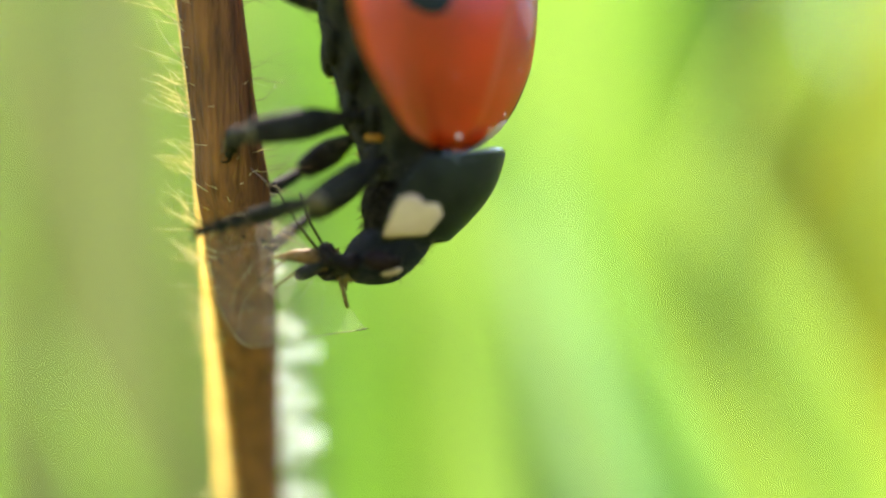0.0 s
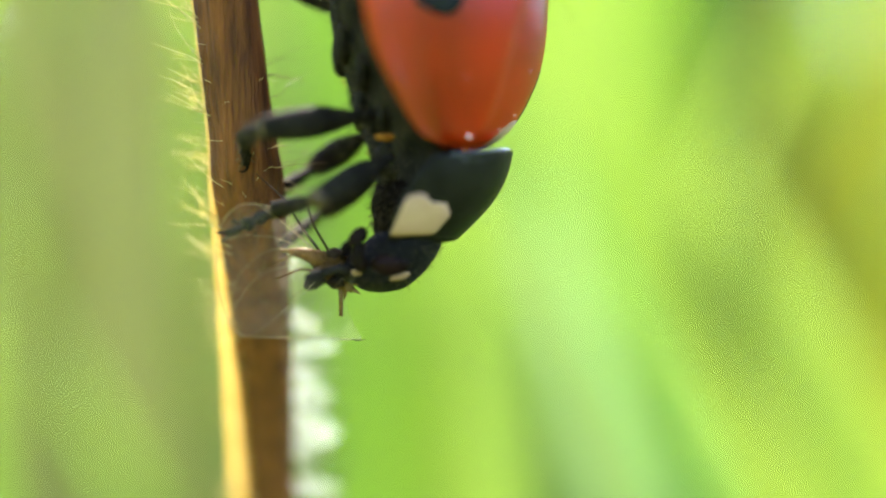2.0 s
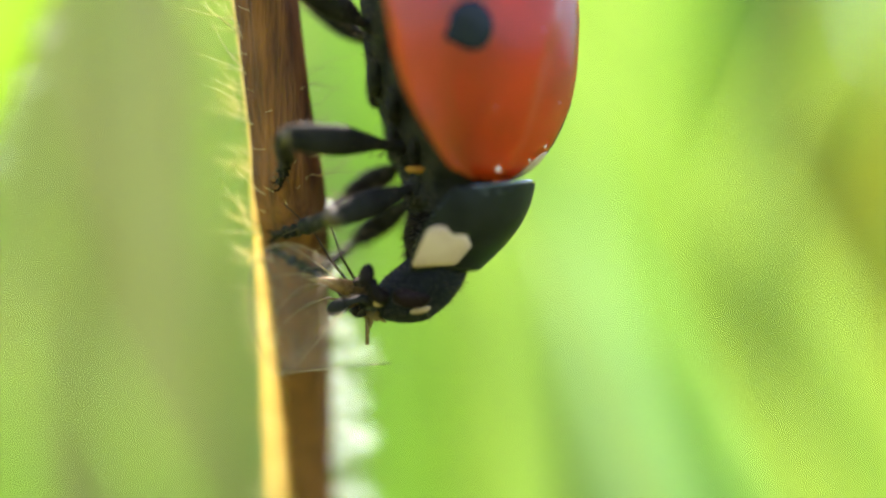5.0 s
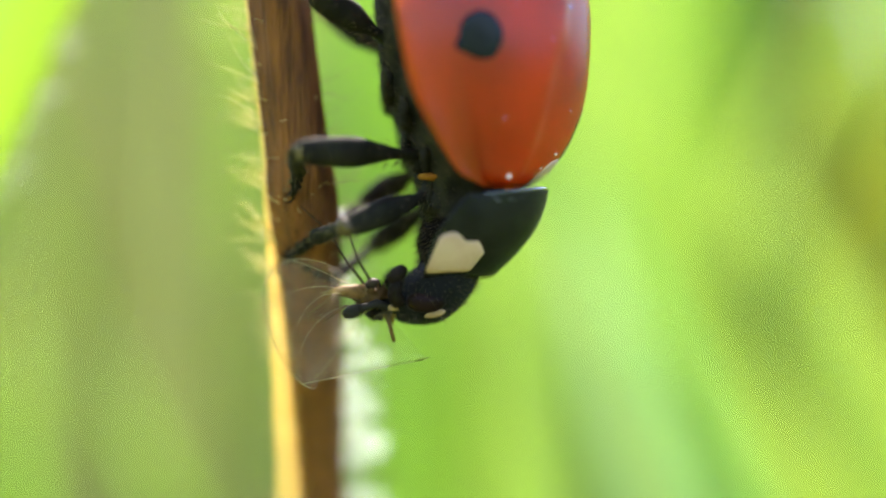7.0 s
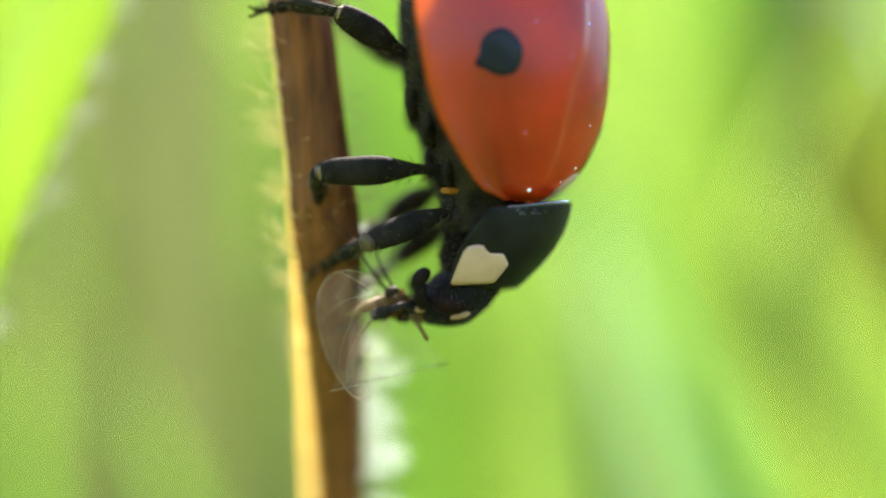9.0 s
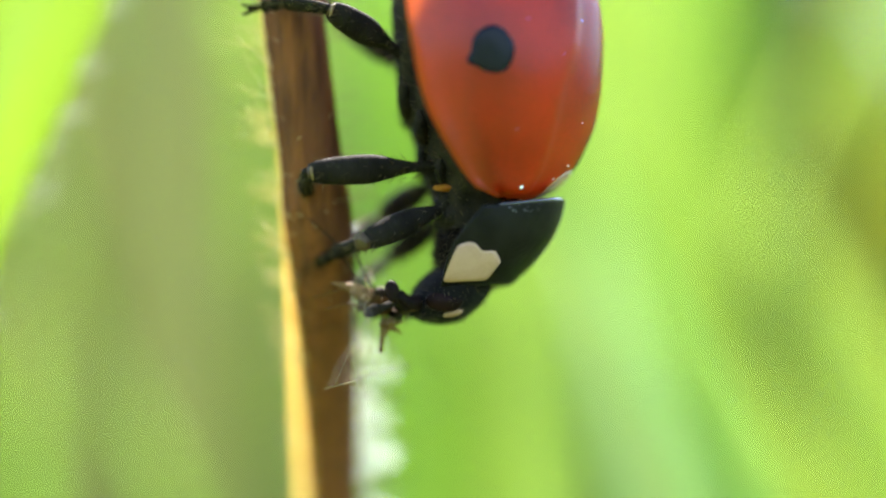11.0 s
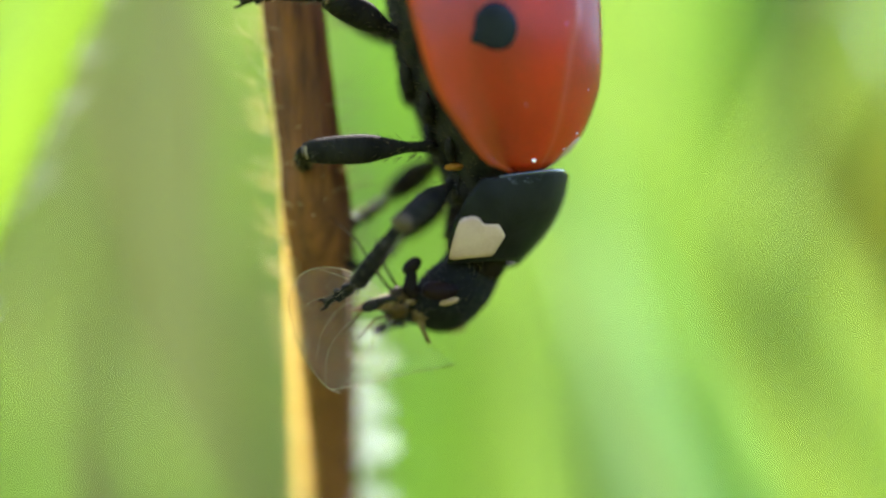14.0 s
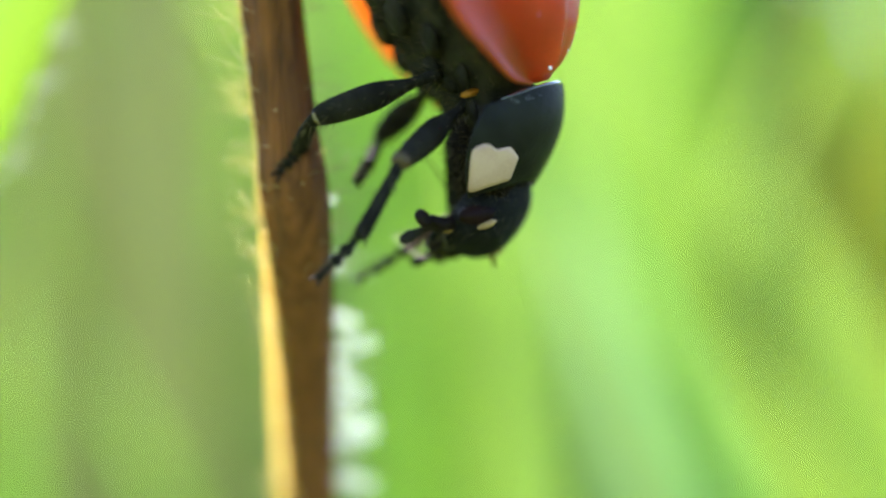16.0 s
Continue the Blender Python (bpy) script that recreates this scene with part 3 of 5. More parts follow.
def leg(bug, which, hip, knee, ankle, foot, thick):
    """Three jointed pieces, each with its own pose in the beetle's space."""
    made = []
    pts = [Vector(q) for q in (hip, knee, ankle, foot)]
    for kind, a, b, w in zip(("femur", "tibia", "tarsus"), pts, pts[1:], (thick, thick * 0.54, thick * 0.5)):
        ob = part(kind, leg_mesh(kind, (b - a).length, w), LEG, bug, f"black hairy {which} {kind}")
        ob.matrix_basis = aim(a, b)
        rnd = random.Random(len(kind))
        bm = bmesh.new()
        for _ in range({"femur": 150, "tibia": 110, "tarsus": 60}[kind]):
            q, r, k = rnd.random(), w / 2 * (0.85 if kind != "tarsus" else 0.6), rnd.uniform(0, math.tau)
            p = Vector((math.cos(k) * r, math.sin(k) * r * 0.8, q * (b - a).length * 0.97))
            d = Vector((math.cos(k) * 0.7, math.sin(k) * 0.7, 0.7)).normalized() * rnd.uniform(0.07, 0.17)
            tube(bm, [p, p + d], [0.006, 0.0018], n=3)
        tagged(part("fuzz", bm, DOWN, ob, "short pale fuzz"), kind="stuff")
        if kind == "femur":
            bm = bmesh.new()
            # front knees are enlarged to stand for pale backlit fuzz
            big = 1.5 if which == "front" else 1
            blob(bm, (0, 0, (b - a).length * (0.97 + 0.02 * big)), (w * 0.27 * big, w * 0.24 * big, 0.05 * big * big), 16, 10, 0.25)
            part("knee_joint", bm, AMBER, ob, "amber knee joint")
            bm = bmesh.new()
            turn = [k * math.tau / 18 for k in range(19)]
            tube(bm, [(math.cos(k) * w * 0.31, math.sin(k) * w * 0.25, (b - a).length * 0.985 + 0.02 * math.cos(k * 2)) for k in turn], [0.022] * 19, n=6)
            part("knee_rim", bm, KNEE, ob, "pale tan rim round the knee")
        if kind == "tibia":
            bm = bmesh.new()
            for q in (-1, 1):
                tube(bm, [(0.03, q * w * 0.3, (b - a).length * 0.95), (0.05, q * w * 0.5, (b - a).length * 1.02), (0.06, q * w * 0.55, (b - a).length * 1.06)], [0.02, 0.014, 0.003], n=6)
            part("spur", bm, CLUB, ob, "pair of short brown spurs")
        if kind == "tarsus":
            z = (b - a).length * 0.96
            for s in (-1, 1):
                bm = bmesh.new()
                tube(bm, [(0, s * 0.015, z - 0.03), (-0.02, s * 0.05, z + 0.05), (0.02, s * 0.08, z + 0.1), (0.08, s * 0.085, z + 0.11), (0.13, s * 0.08, z + 0.07)], [0.028, 0.026, 0.021, 0.013, 0.003], n=8)
                part("claw", bm, CLUB, ob, "curved brown claw")
        made.append(ob)
    return made


ANTENNA = {-1: Vector((-0.76, -0.55, -0.22)), 1: Vector((-0.76, 0.55, -0.22))}


def ladybird():
    bug = tagged(new("ladybird"), "red ladybird with black spots eating, head down on the stalk", "ladybird")
    bug.empty_display_size = 0.002
    # wing cases with their spots
    for side in (-1, 1):
        f = case_at(side)
        bm = bmesh.new()
        sheet(bm, f, [i / 48 for i in range(49)], [0, 0.02, 0.04, 0.06, 0.09, 0.12] + steps(0.15, 0.36, 9) + steps(0.38, 0.64, 22) + steps(0.67, 1, 11), 0.06)
        case = part("wing_case", bm, RED, bug, "glossy orange-red wing case")
        round_ = lambda a: 1 + 0.025 * math.sin(radians(2 * a)) + 0.012 * math.sin(radians(5 * a + 40))
        for u, v, su, sv in ((0.358, 0.235, 0.06, 0.07), (0.72, 0.25, 0.05, 0.1), (0.7, 0.7, 0.05, 0.1)):
            bm = bmesh.new()
            lobed = lambda a: round_(a) + 0.36 * math.exp(-(((a % 360) - 248) / 13) ** 2)
            stain(bm, f, (u, v), (su, sv), lobed, 0.036, seg=64)
            part("spot", bm, SPOT, case, "round black spot")
        bm = bmesh.new()
        stain(bm, f, (0.13, 0.93), (0.1, 0.065), round_, 0.036)
        part("shared_spot", bm, SPOT, case, "black spot at the seam")
        bm = bmesh.new()
        stain(bm, f, (0.035, 0.84), (0.05, 0.15), round_, 0.037)
        part("pale_patch", bm, CREAM, case, "small cream patch")
    # droplet on the front edge of the near case
    bm = bmesh.new()
    blob(bm, case_at(-1)(0.022, 0.36) + Vector((0, -0.03, 0)), (0.038, 0.038, 0.038), 14, 10)
    part("dew_drop", bm, DROP, bug, "tiny clear droplet")
    # pale specks: dust, and white glints put in near the front edge
    for u, v, r in ((0.09, 0.74, 0.024), (0.05, 0.66, 0.02), (0.2, 0.7, 0.014), (0.36, 0.5, 0.012), (0.46, 0.62, 0.02), (0.44, 0.36, 0.011), (0.16, 0.3, 0.01)):
        bm = bmesh.new()
        blob(bm, case_at(-1)(u, v) + Vector((0.015, -0.03, 0)), (r, r, r * 1.2), 10, 6, 0.2)
        part("pale_speck", bm, DROP, bug, "tiny pale speck for dust and glints")

    # dark body under the cases
    bm = bmesh.new()
    low = [(-1.5, -0.95), (-1.0, -1.14), (-0.5, -1.3), (0.0, -1.4), (0.57, -1.58), (1.44, -1.84), (2.2, -2.0), (3.8, -2.0), (5.0, -1.3), (5.5, -0.85)]
    top = [(-1.5, -0.4), (-0.9, -0.1), (-0.3, 0.1), (0.2, 0.0), (0.8, -0.2), (2.4, -0.2), (3.8, -0.2), (5.0, -0.4), (5.5, -0.7)]
    wid = [(-1.5, 0.4), (-0.9, 0.7), (-0.3, 1.0), (0.4, 1.35), (1.2, 1.7), (2.4, 2.0), (3.8, 1.8), (5.0, 1.1), (5.5, 0.3)]
    rings = []
    for i in range(61):
        z = -1.5 + 7.0 * i / 60
        a, b, w = curve(low, z), curve(top, z), curve(wid, z)
        seam = 1 - 0.035 * (max(0, math.cos(z * 7.5)) ** 6 if z > 0.8 else 0)
        rings.append([Vector(((a + b) / 2 + (b - a) / 2 * math.cos(k * math.tau / 32) * seam, w * math.sin(k * math.tau / 32) * seam, z + 0.03 * noise.noise((k * 0.8, z * 3, 0)))) for k in range(32)])
    lathe_rings(bm, rings)
    part("body", bm, BELLY, bug, "dark grey-black underside")
    # short pale down on the underside
    rnd = random.Random(8)
    bm = bmesh.new()
    for _ in range(800):
        z, k = rnd.uniform(-1.2, 4.5), rnd.uniform(math.pi * 0.95, math.pi * 1.75)
        a, b, w = curve(low, z), curve(top, z), curve(wid, z)
        d = Vector((math.cos(k), math.sin(k), rnd.gauss(0.3, 0.3))).normalized()
        p = Vector(((a + b) / 2 + (b - a) / 2 * math.cos(k), w * math.sin(k), z)) * 0.99
        tube(bm, [p, p + d * rnd.uniform(0.06, 0.16)], [0.006, 0.0015], n=3)
    tagged(part("down", bm, DOWN, bug, "short fine brown down"), kind="stuff")
    for side in (-1, 1):
        for hx, hy, hz, r in ((-1.0, 0.55, -0.25, 0.35), (-1.2, 0.6, 0.38, 0.3), (-1.38, 0.65, 1.6, 0.36)):
            bm = bmesh.new()
            blob(bm, (hx, side * hy, hz), (r, r * 0.8, r * 0.9), 18, 12, 0.3)
            part("hip", bm, BELLY, bug, "rounded black hip joint")
        for z, k, r in ((-0.2, 35, 0.3), (0.35, 48, 0.26), (0.62, 20, 0.3), (1.05, 38, 0.34), (1.6, 18, 0.4)):
            a, b, w = curve(low, z), curve(top, z), curve(wid, z)
            bm = bmesh.new()
            blob(bm, ((a + b) / 2 - (b - a) / 2 * math.cos(radians(k)) * 0.97, side * w * math.sin(radians(k)) * 0.97, z), (r * 0.35, r, r * 0.9), 18, 12, 0.3, 3)
            part("breast_plate", bm, BELLY, bug, "small rounded dull black plate")
        bm = bmesh.new()
        blob(bm, (-0.97, side * 1.2, 0.5), (0.13, 0.07, 0.11), 16, 10, 0.25)
        part("side_plate", bm, CREAM, bug, "cream-white side plate")
        bm = bmesh.new()
        blob(bm, (-1.18, side * 0.9, 0.05), (0.19, 0.09, 0.06), 16, 10, 0.35)
        part("joint_skin", bm, JOINT, bug, "orange joint skin")

    # neck shield
    shield = new("neck_shield")
    shield.parent = bug
    pivot = Vector((0, -1.5, -0.15))
    bm = bmesh.new()
    for side in (-1, 1):
        sheet(bm, pron_at(side), steps(0, 1, 26), [0, 0.02, 0.04, 0.07, 0.1] + steps(0.14, 1, 22), 0.06)
    bmesh.ops.translate(bm, vec=-pivot, verts=bm.verts)
    plate = part("shield_plate", bm, BLACK, shield, "dark glossy black shield")
    shape = outline(((0.955, 0.006), (0.744, 0.02), (0.494, 0.028), (0.465, 0.113), (0.585, 0.194), (0.59, 0.294), (0.725, 0.395), (0.94, 0.385), (0.945, 0.175)), (0.74, 0.19), (0.17, 0.2))
    for side in (-1, 1):
        bm = bmesh.new()
        stain(bm, pron_at(side), (0.74, 0.19), (0.17, 0.2), shape, 0.034, seg=72)
        bmesh.ops.translate(bm, vec=-pivot, verts=bm.verts)
        part("cheek_patch", bm, CREAM, shield, "cream-white corner patch")
    bm = bmesh.new()
    for _ in range(26):
        p = pron_at(-1)(rnd.uniform(0.03, 0.14), rnd.uniform(0.2, 0.5)) + Vector((0, -0.03, 0)) - pivot
        blob(bm, p, (rnd.uniform(0.008, 0.022), 0.008, rnd.uniform(0.006, 0.014)), 6, 4, 0.3)
    part("scuff", bm, SCUFF, shield, "pale grey scuffs near the rear rim")
    for side in (-1, 1):
        bm = bmesh.new()
        tube(bm, [pron_at(side)(0.005, v) - pivot for v in steps(0.12, 1, 24)], [0.034] * 25, n=8)
        part("rear_rim", bm, RIM, shield, "glossy raised rear rim")
    bm = bmesh.new()
    blob(bm, (-0.82, 0, -1.0), (0.54, 0.9, 0.82), 28, 18, 0.14)
    throat = part("throat", bm, THROAT, bug, "dark brown-black throat")
    bm = bmesh.new()
    for _ in range(520):
        d = Vector((-abs(rnd.gauss(0, 1)), rnd.gauss(-0.6, 0.7), rnd.gauss(0, 0.8))).normalized()
        p = Vector((-0.82 + d.x * 0.54, d.y * 0.9, -1.0 + d.z * 0.82))
        tube(bm, [p, p + (d + Vector((0, 0, -0.6))).normalized() * rnd.uniform(0.06, 0.14)], [0.006, 0.0015], n=3)
    tagged(part("throat_down", bm, DOWN, throat, "short fine brown down"), kind="stuff")

    # head, about its own neck joint
    hd = new("head")
    antennae = []
    hd.parent = bug
    bm = bmesh.new()
    lo = [(-0.57, -0.5), (-0.53, -0.72), (-0.42, -0.86), (-0.2, -0.93), (0.1, -0.78), (0.45, -0.42), (0.9, -0.1)]
    hi = [(-0.57, -0.36), (-0.53, -0.12), (-0.42, 0.08), (-0.2, 0.32), (0.1, 0.52), (0.45, 0.58), (0.9, 0.42)]
    wide = [(-0.57, 0.2), (-0.53, 0.48), (-0.42, 0.66), (-0.2, 0.8), (0.1, 0.85), (0.45, 0.8), (0.9, 0.6)]
    rings = []
    for i in range(41):
        z = -0.57 + 1.47 * (i / 40) ** 1.5
        a, b, w = curve(lo, z), curve(hi, z), curve(wide, z)
        rings.append([Vector(((a + b) / 2 + (b - a) / 2 * math.cos(k * math.tau / 44), w * math.sin(k * math.tau / 44), z + 0.02 * noise.noise((k * 0.5, z * 4, 0)))) for k in range(44)])
    lathe_rings(bm, rings)
    part("skull", bm, NETTED, hd, "black finely netted head")
    for side in (-1, 1):
        bm = bmesh.new()
        blob(bm, (-0.34, side * 0.68, -0.2), (0.31, 0.16, 0.19), 24, 16)
        part("eye", bm, EYE, hd, "dark reddish eye")
        bm = bmesh.new()
        blob(bm, (-0.2, side * 0.66, -0.4), (0.17, 0.06, 0.06), 18, 10, turn=Euler((0, radians(-14), 0)).to_matrix())
        part("cheek_spot", bm, TAN, hd, "small cream spot beside the eye")
        bm = bmesh.new()
        tube(bm, [(0, 0, 0), (-0.08, side * 0.1, 0.12), (-0.06, side * 0.14, 0.24), (-0.02, side * 0.17, 0.34)], [0.125, 0.115, 0.1, 0.085], n=12)
        for k in range(4):
            blob(bm, (-0.075 + 0.012 * k, side * (0.11 + 0.018 * k), 0.13 + 0.06 * k), (0.12 - 0.009 * k, 0.12 - 0.009 * k, 0.03), 12, 6)
        antenna = part("antenna", bm, CLUB, hd, "dark brown antenna stalk")
        antenna.location = ANTENNA[side] * MM
        antennae.append(antenna)
        bm = bmesh.new()
        blob(bm, (-0.03, side * 0.19, 0.44), (0.12, 0.1, 0.185), 18, 14, 0.06, turn=Euler((0, radians(48), 0)).to_matrix())
        part("antenna_club", bm, CLUB, antenna, "flattened dark brown club")
        bm = bmesh.new()
        root = Vector((-0.95, side * 0.4, -0.3))
        tube(bm, [root, root + Vector((-0.16, side * 0.12, 0.07)), root + Vector((-0.32, side * 0.16, 0.02)), root + Vector((-0.44, side * 0.16, -0.03))], [0.075, 0.07, 0.06, 0.085], n=12)
        blob(bm, root + Vector((-0.54, side * 0.16, -0.06)), (0.17, 0.08, 0.105), 16, 12, 0.1, turn=Euler((0, radians(-20), 0)).to_matrix())
        part("palp", bm, LEG, hd, "black hatchet-shaped feeler")
        bm = bmesh.new()
        root = Vector((-1.05, side * 0.2, -0.38))
        tube(bm, [root, root + Vector((-0.14, -side * 0.02, -0.03)), root + Vector((-0.24, -side * 0.1, -0.02))], [0.12, 0.09, 0.02], n=10)
        part("jaw", bm, CLUB, hd, "brown jaw")
    bm = bmesh.new()
    blob(bm, (-0.88, 0, -0.27), (0.36, 0.46, 0.19), 24, 14, 0.15)
    part("lip", bm, NETTED, hd, "black upper lip")
    bm = bmesh.new()
    blob(bm, (-0.84, -0.47, -0.3), (0.1, 0.05, 0.055), 14, 8, 0.3)
    part("lip_mark", bm, TAN, hd, "tiny cream mark by the mouth")
    bm = bmesh.new()
    for _ in range(46):
        q = Vector((rnd.uniform(-1.08, -0.72), rnd.uniform(-0.5, 0.2), rnd.uniform(-0.42, -0.3)))
        d = Vector((rnd.gauss(-0.4, 0.3), rnd.gauss(-0.3, 0.3), rnd.gauss(-0.8, 0.3))).normalized() * rnd.uniform(0.08, 0.22)
        tube(bm, [q, q + d * 0.5, q + d + Vector((-0.02, 0, 0))], [0.008, 0.006, 0.002], n=4)
    tagged(part("mouth_bristles", bm, DOWN, hd, "short stiff brown bristles"), kind="stuff")
    bm = bmesh.new()
    for _ in range(340):
        k, z = rnd.uniform(math.pi * 1.0, math.pi * 2.0), rnd.uniform(-0.5, 0.3)
        a, b, w = curve(lo, z), curve(hi, z), curve(wide, z)
        q = Vector(((a + b) / 2 + (b - a) / 2 * math.cos(k), w * math.sin(k), z))
        d = (q - Vector(((a + b) / 2, 0, 0.3))).normalized() * rnd.uniform(0.04, 0.1)
        tube(bm, [q, q + d], [0.005, 0.0015], n=3)
    tagged(part("head_down", bm, DOWN, hd, "sparse fine down"), kind="stuff")

    near_front = leg(bug, "front", (0, 0, 0), (0, 0, 1.75), (0, 0, 3.1), (0, 0, 4.02), 0.45)
    near_mid = leg(bug, "middle", (0, 0, 0), (0, 0, 2.1), (0, 0, 3.25), (0, 0, 3.8), 0.46)
    leg(bug, "hind", (-1.8, -0.75, 2.2), (-3.0, -1.25, 2.85), (-3.75, -0.75, 3.1), (-4.4, -0.5, 3.05), 0.44)
    far_front = leg(bug, "far front", (-1.0, 0.65, -0.15), (-2.09, 1.8, -0.88), (-2.8, 0.89, -1.49), (-3.5, 0.5, -1.1), 0.42)
    leg(bug, "far middle", (-1.2, 0.75, 0.42), (-2.25, 1.65, -0.15), (-2.8, 1.0, -0.55), (-3.1, 0.6, -0.7), 0.44)
    leg(bug, "far hind", (-1.6, 0.75, 2.2), (-2.9, 1.6, 3.3), (-3.4, 0.95, 3.7), (-3.9, 0.6, 3.7), 0.44)
    return bug, shield, hd, near_front, near_mid, far_front, throat, antennae


# ---- the winged aphid in its jaws: built along x to the wing tips, then turned to -x ----
def turned(bm):
    """Turns a mesh built along x to run along -x."""
    for v in bm.verts:
        v.co.x = -v.co.x
    return bm


def aphid():
    root = tagged(new("aphid"), "half-eaten brown winged aphid with clear wings held in the jaws", "aphid")
    root.empty_display_size = 0.001
    rnd = random.Random(21)
    bm = bmesh.new()
    blob(bm, (0.0, 0, 0.05), (0.24, 0.17, 0.19), 24, 16, 0.8, 6)
    part("torn_body", turned(bm), APHID, root, "torn translucent brown body")
    for _ in range(12):
        bm = bmesh.new()
        p = Vector((rnd.uniform(-0.2, 0.15), rnd.uniform(-0.15, 0.1), rnd.uniform(-0.15, 0.15)))
        d = Vector((rnd.gauss(0, 1), rnd.gauss(-0.3, 0.8), rnd.gauss(0, 1))).normalized() * rnd.uniform(0.1, 0.32)
        tube(bm, [p, p + d * 0.6, p + d + Vector((0.02, 0, -0.03))], [rnd.uniform(0.02, 0.05), 0.025, 0.004], n=5, flatten=0.4)
        part("shred", turned(bm), APHID, root, "ragged brown shred")
    bm = bmesh.new()
    blob(bm, (-0.1, -0.05, 0.22), (0.14, 0.12, 0.11), 16, 10, 0.3, 6)
    part("chest", turned(bm), APHID_DARK, root, "dark chest plate")
    bm = bmesh.new()
    blob(bm, (-0.2, -0.05, -0.3), (0.13, 0.1, 0.1), 18, 12, 0.9, 9)
    for dx, dz in ((-0.12, -0.1), (-0.16, 0.02), (0.05, -0.12)):
        tube(bm, [(-0.2, -0.05, -0.3), (-0.2 + dx, -0.07, -0.3 + dz), (-0.2 + dx * 1.6, -0.05, -0.3 + dz * 1.7)], [0.05, 0.04, 0.006], n=6, flatten=0.5)
    tube(bm, [(-0.12, 0, -0.2), (-0.08, -0.05, -0.45), (-0.02, -0.05, -0.75)], [0.05, 0.035, 0.03], n=8)
    part("loose_tail", turned(bm), HORN, root, "ragged tail end")
    bm = bmesh.new()
    tube(bm, [(0.05, -0.02, 0.15), (0.38, -0.1, 0.34), (0.72, -0.12, 0.46)], [0.15, 0.09, 0.006], n=8)
    part("horn", turned(bm), HORN, root, "pointed brown torn skin")
    legs = []
    for pts, mat in (
        (((0.0, 0, 0.2), (0.12, -0.05, 0.75), (0.18, -0.02, 1.3), (0.42, 0, 1.85)), APHID_DARK),
        (((-0.1, 0, 0.2), (-0.05, 0.1, 0.7), (-0.1, 0.15, 1.2)), APHID_DARK),
        (((0.1, 0, -0.02), (0.45, -0.15, 0.1), (0.85, -0.2, 0.02)), APHID),
        (((0.1, 0, 0.05), (0.5, -0.2, 0.34), (1.05, -0.25, 0.22)), APHID),
    ):
        bm = bmesh.new()
        tube(bm, pts, [0.024, 0.018, 0.014, 0.008][: len(pts)], n=6)
        legs.append(part("aphid_leg", turned(bm), mat, root, "thin jointed leg"))

    def wing(turns, reach, inner, lines, rimmed):
        """A clear fan: reach gives its radius by the angle in degrees, lines its veins by (share of the fan, start, end)."""
        a0, a1 = turns

        def f(u, v):
            a = a0 + (a1 - a0) * v
            r = inner + (reach(a) - inner) * u
            return Vector((r * math.cos(radians(a)), -0.1 * u + 0.05 * math.sin(v * 5 + u * 4) + 0.02 * math.sin(u * 11 + v * 7), r * math.sin(radians(a))))
        bm = bmesh.new()
        sheet(bm, f, steps(0, 1, 18), steps(0, 1, 30), 0.006)
        w = part("wing", bm, WING, root, "clear thin wing")
        for v0, v1, u0, u1, r in lines:
            vein = bmesh.new()
            tube(vein, [f(u0 + (u1 - u0) * k / 14, v0 + (v1 - v0) * (k / 14) ** 1.5) for k in range(15)], [r * (1 - 0.03 * k) for k in range(15)], n=5)
            part("vein", vein, VEIN, w, "fine brown vein")
        vein = bmesh.new()
        tube(vein, [f(1, v) for v in steps(rimmed[0], rimmed[1], 30)], [0.007] * 31, n=5)
        part("wing_rim", vein, VEIN, w, "thin pale wing edge")
        return w, f
    fan = [(140, 0.7), (150, 1.25), (160, 1.6), (173, 1.73), (190, 1.68), (213, 1.66), (228, 1.66), (234, 1.6)]
    up, _ = wing((140, 234), lambda a: 1.06 * curve(fan, a), 0.12, [(0.08, 0.16, 0, 0.98, 0.008), (0.2, 0.45, 0.1, 0.97, 0.0045), (0.3, 0.75, 0.25, 0.9, 0.004), (0.55, 0.9, 0.3, 0.98, 0.004)], (0.05, 1))
    down, f = wing((229, 312), lambda a: 1.089 / math.cos(radians(a - 280.7)), 0.2, [(0.1, 0.05, 0, 0.97, 0.0045), (0.5, 0.3, 0.3, 0.98, 0.004)], (0, 1))
    bm = bmesh.new()
    tube(bm, [f(1, 0.9), f(1, 0.96), f(1, 1) + Vector((0.06, 0, 0.03))], [0.007, 0.013, 0.004], n=6)
    part("wing_root", bm, APHID_DARK, down, "dark torn wing root")
    return root, up, down, legs[:2]


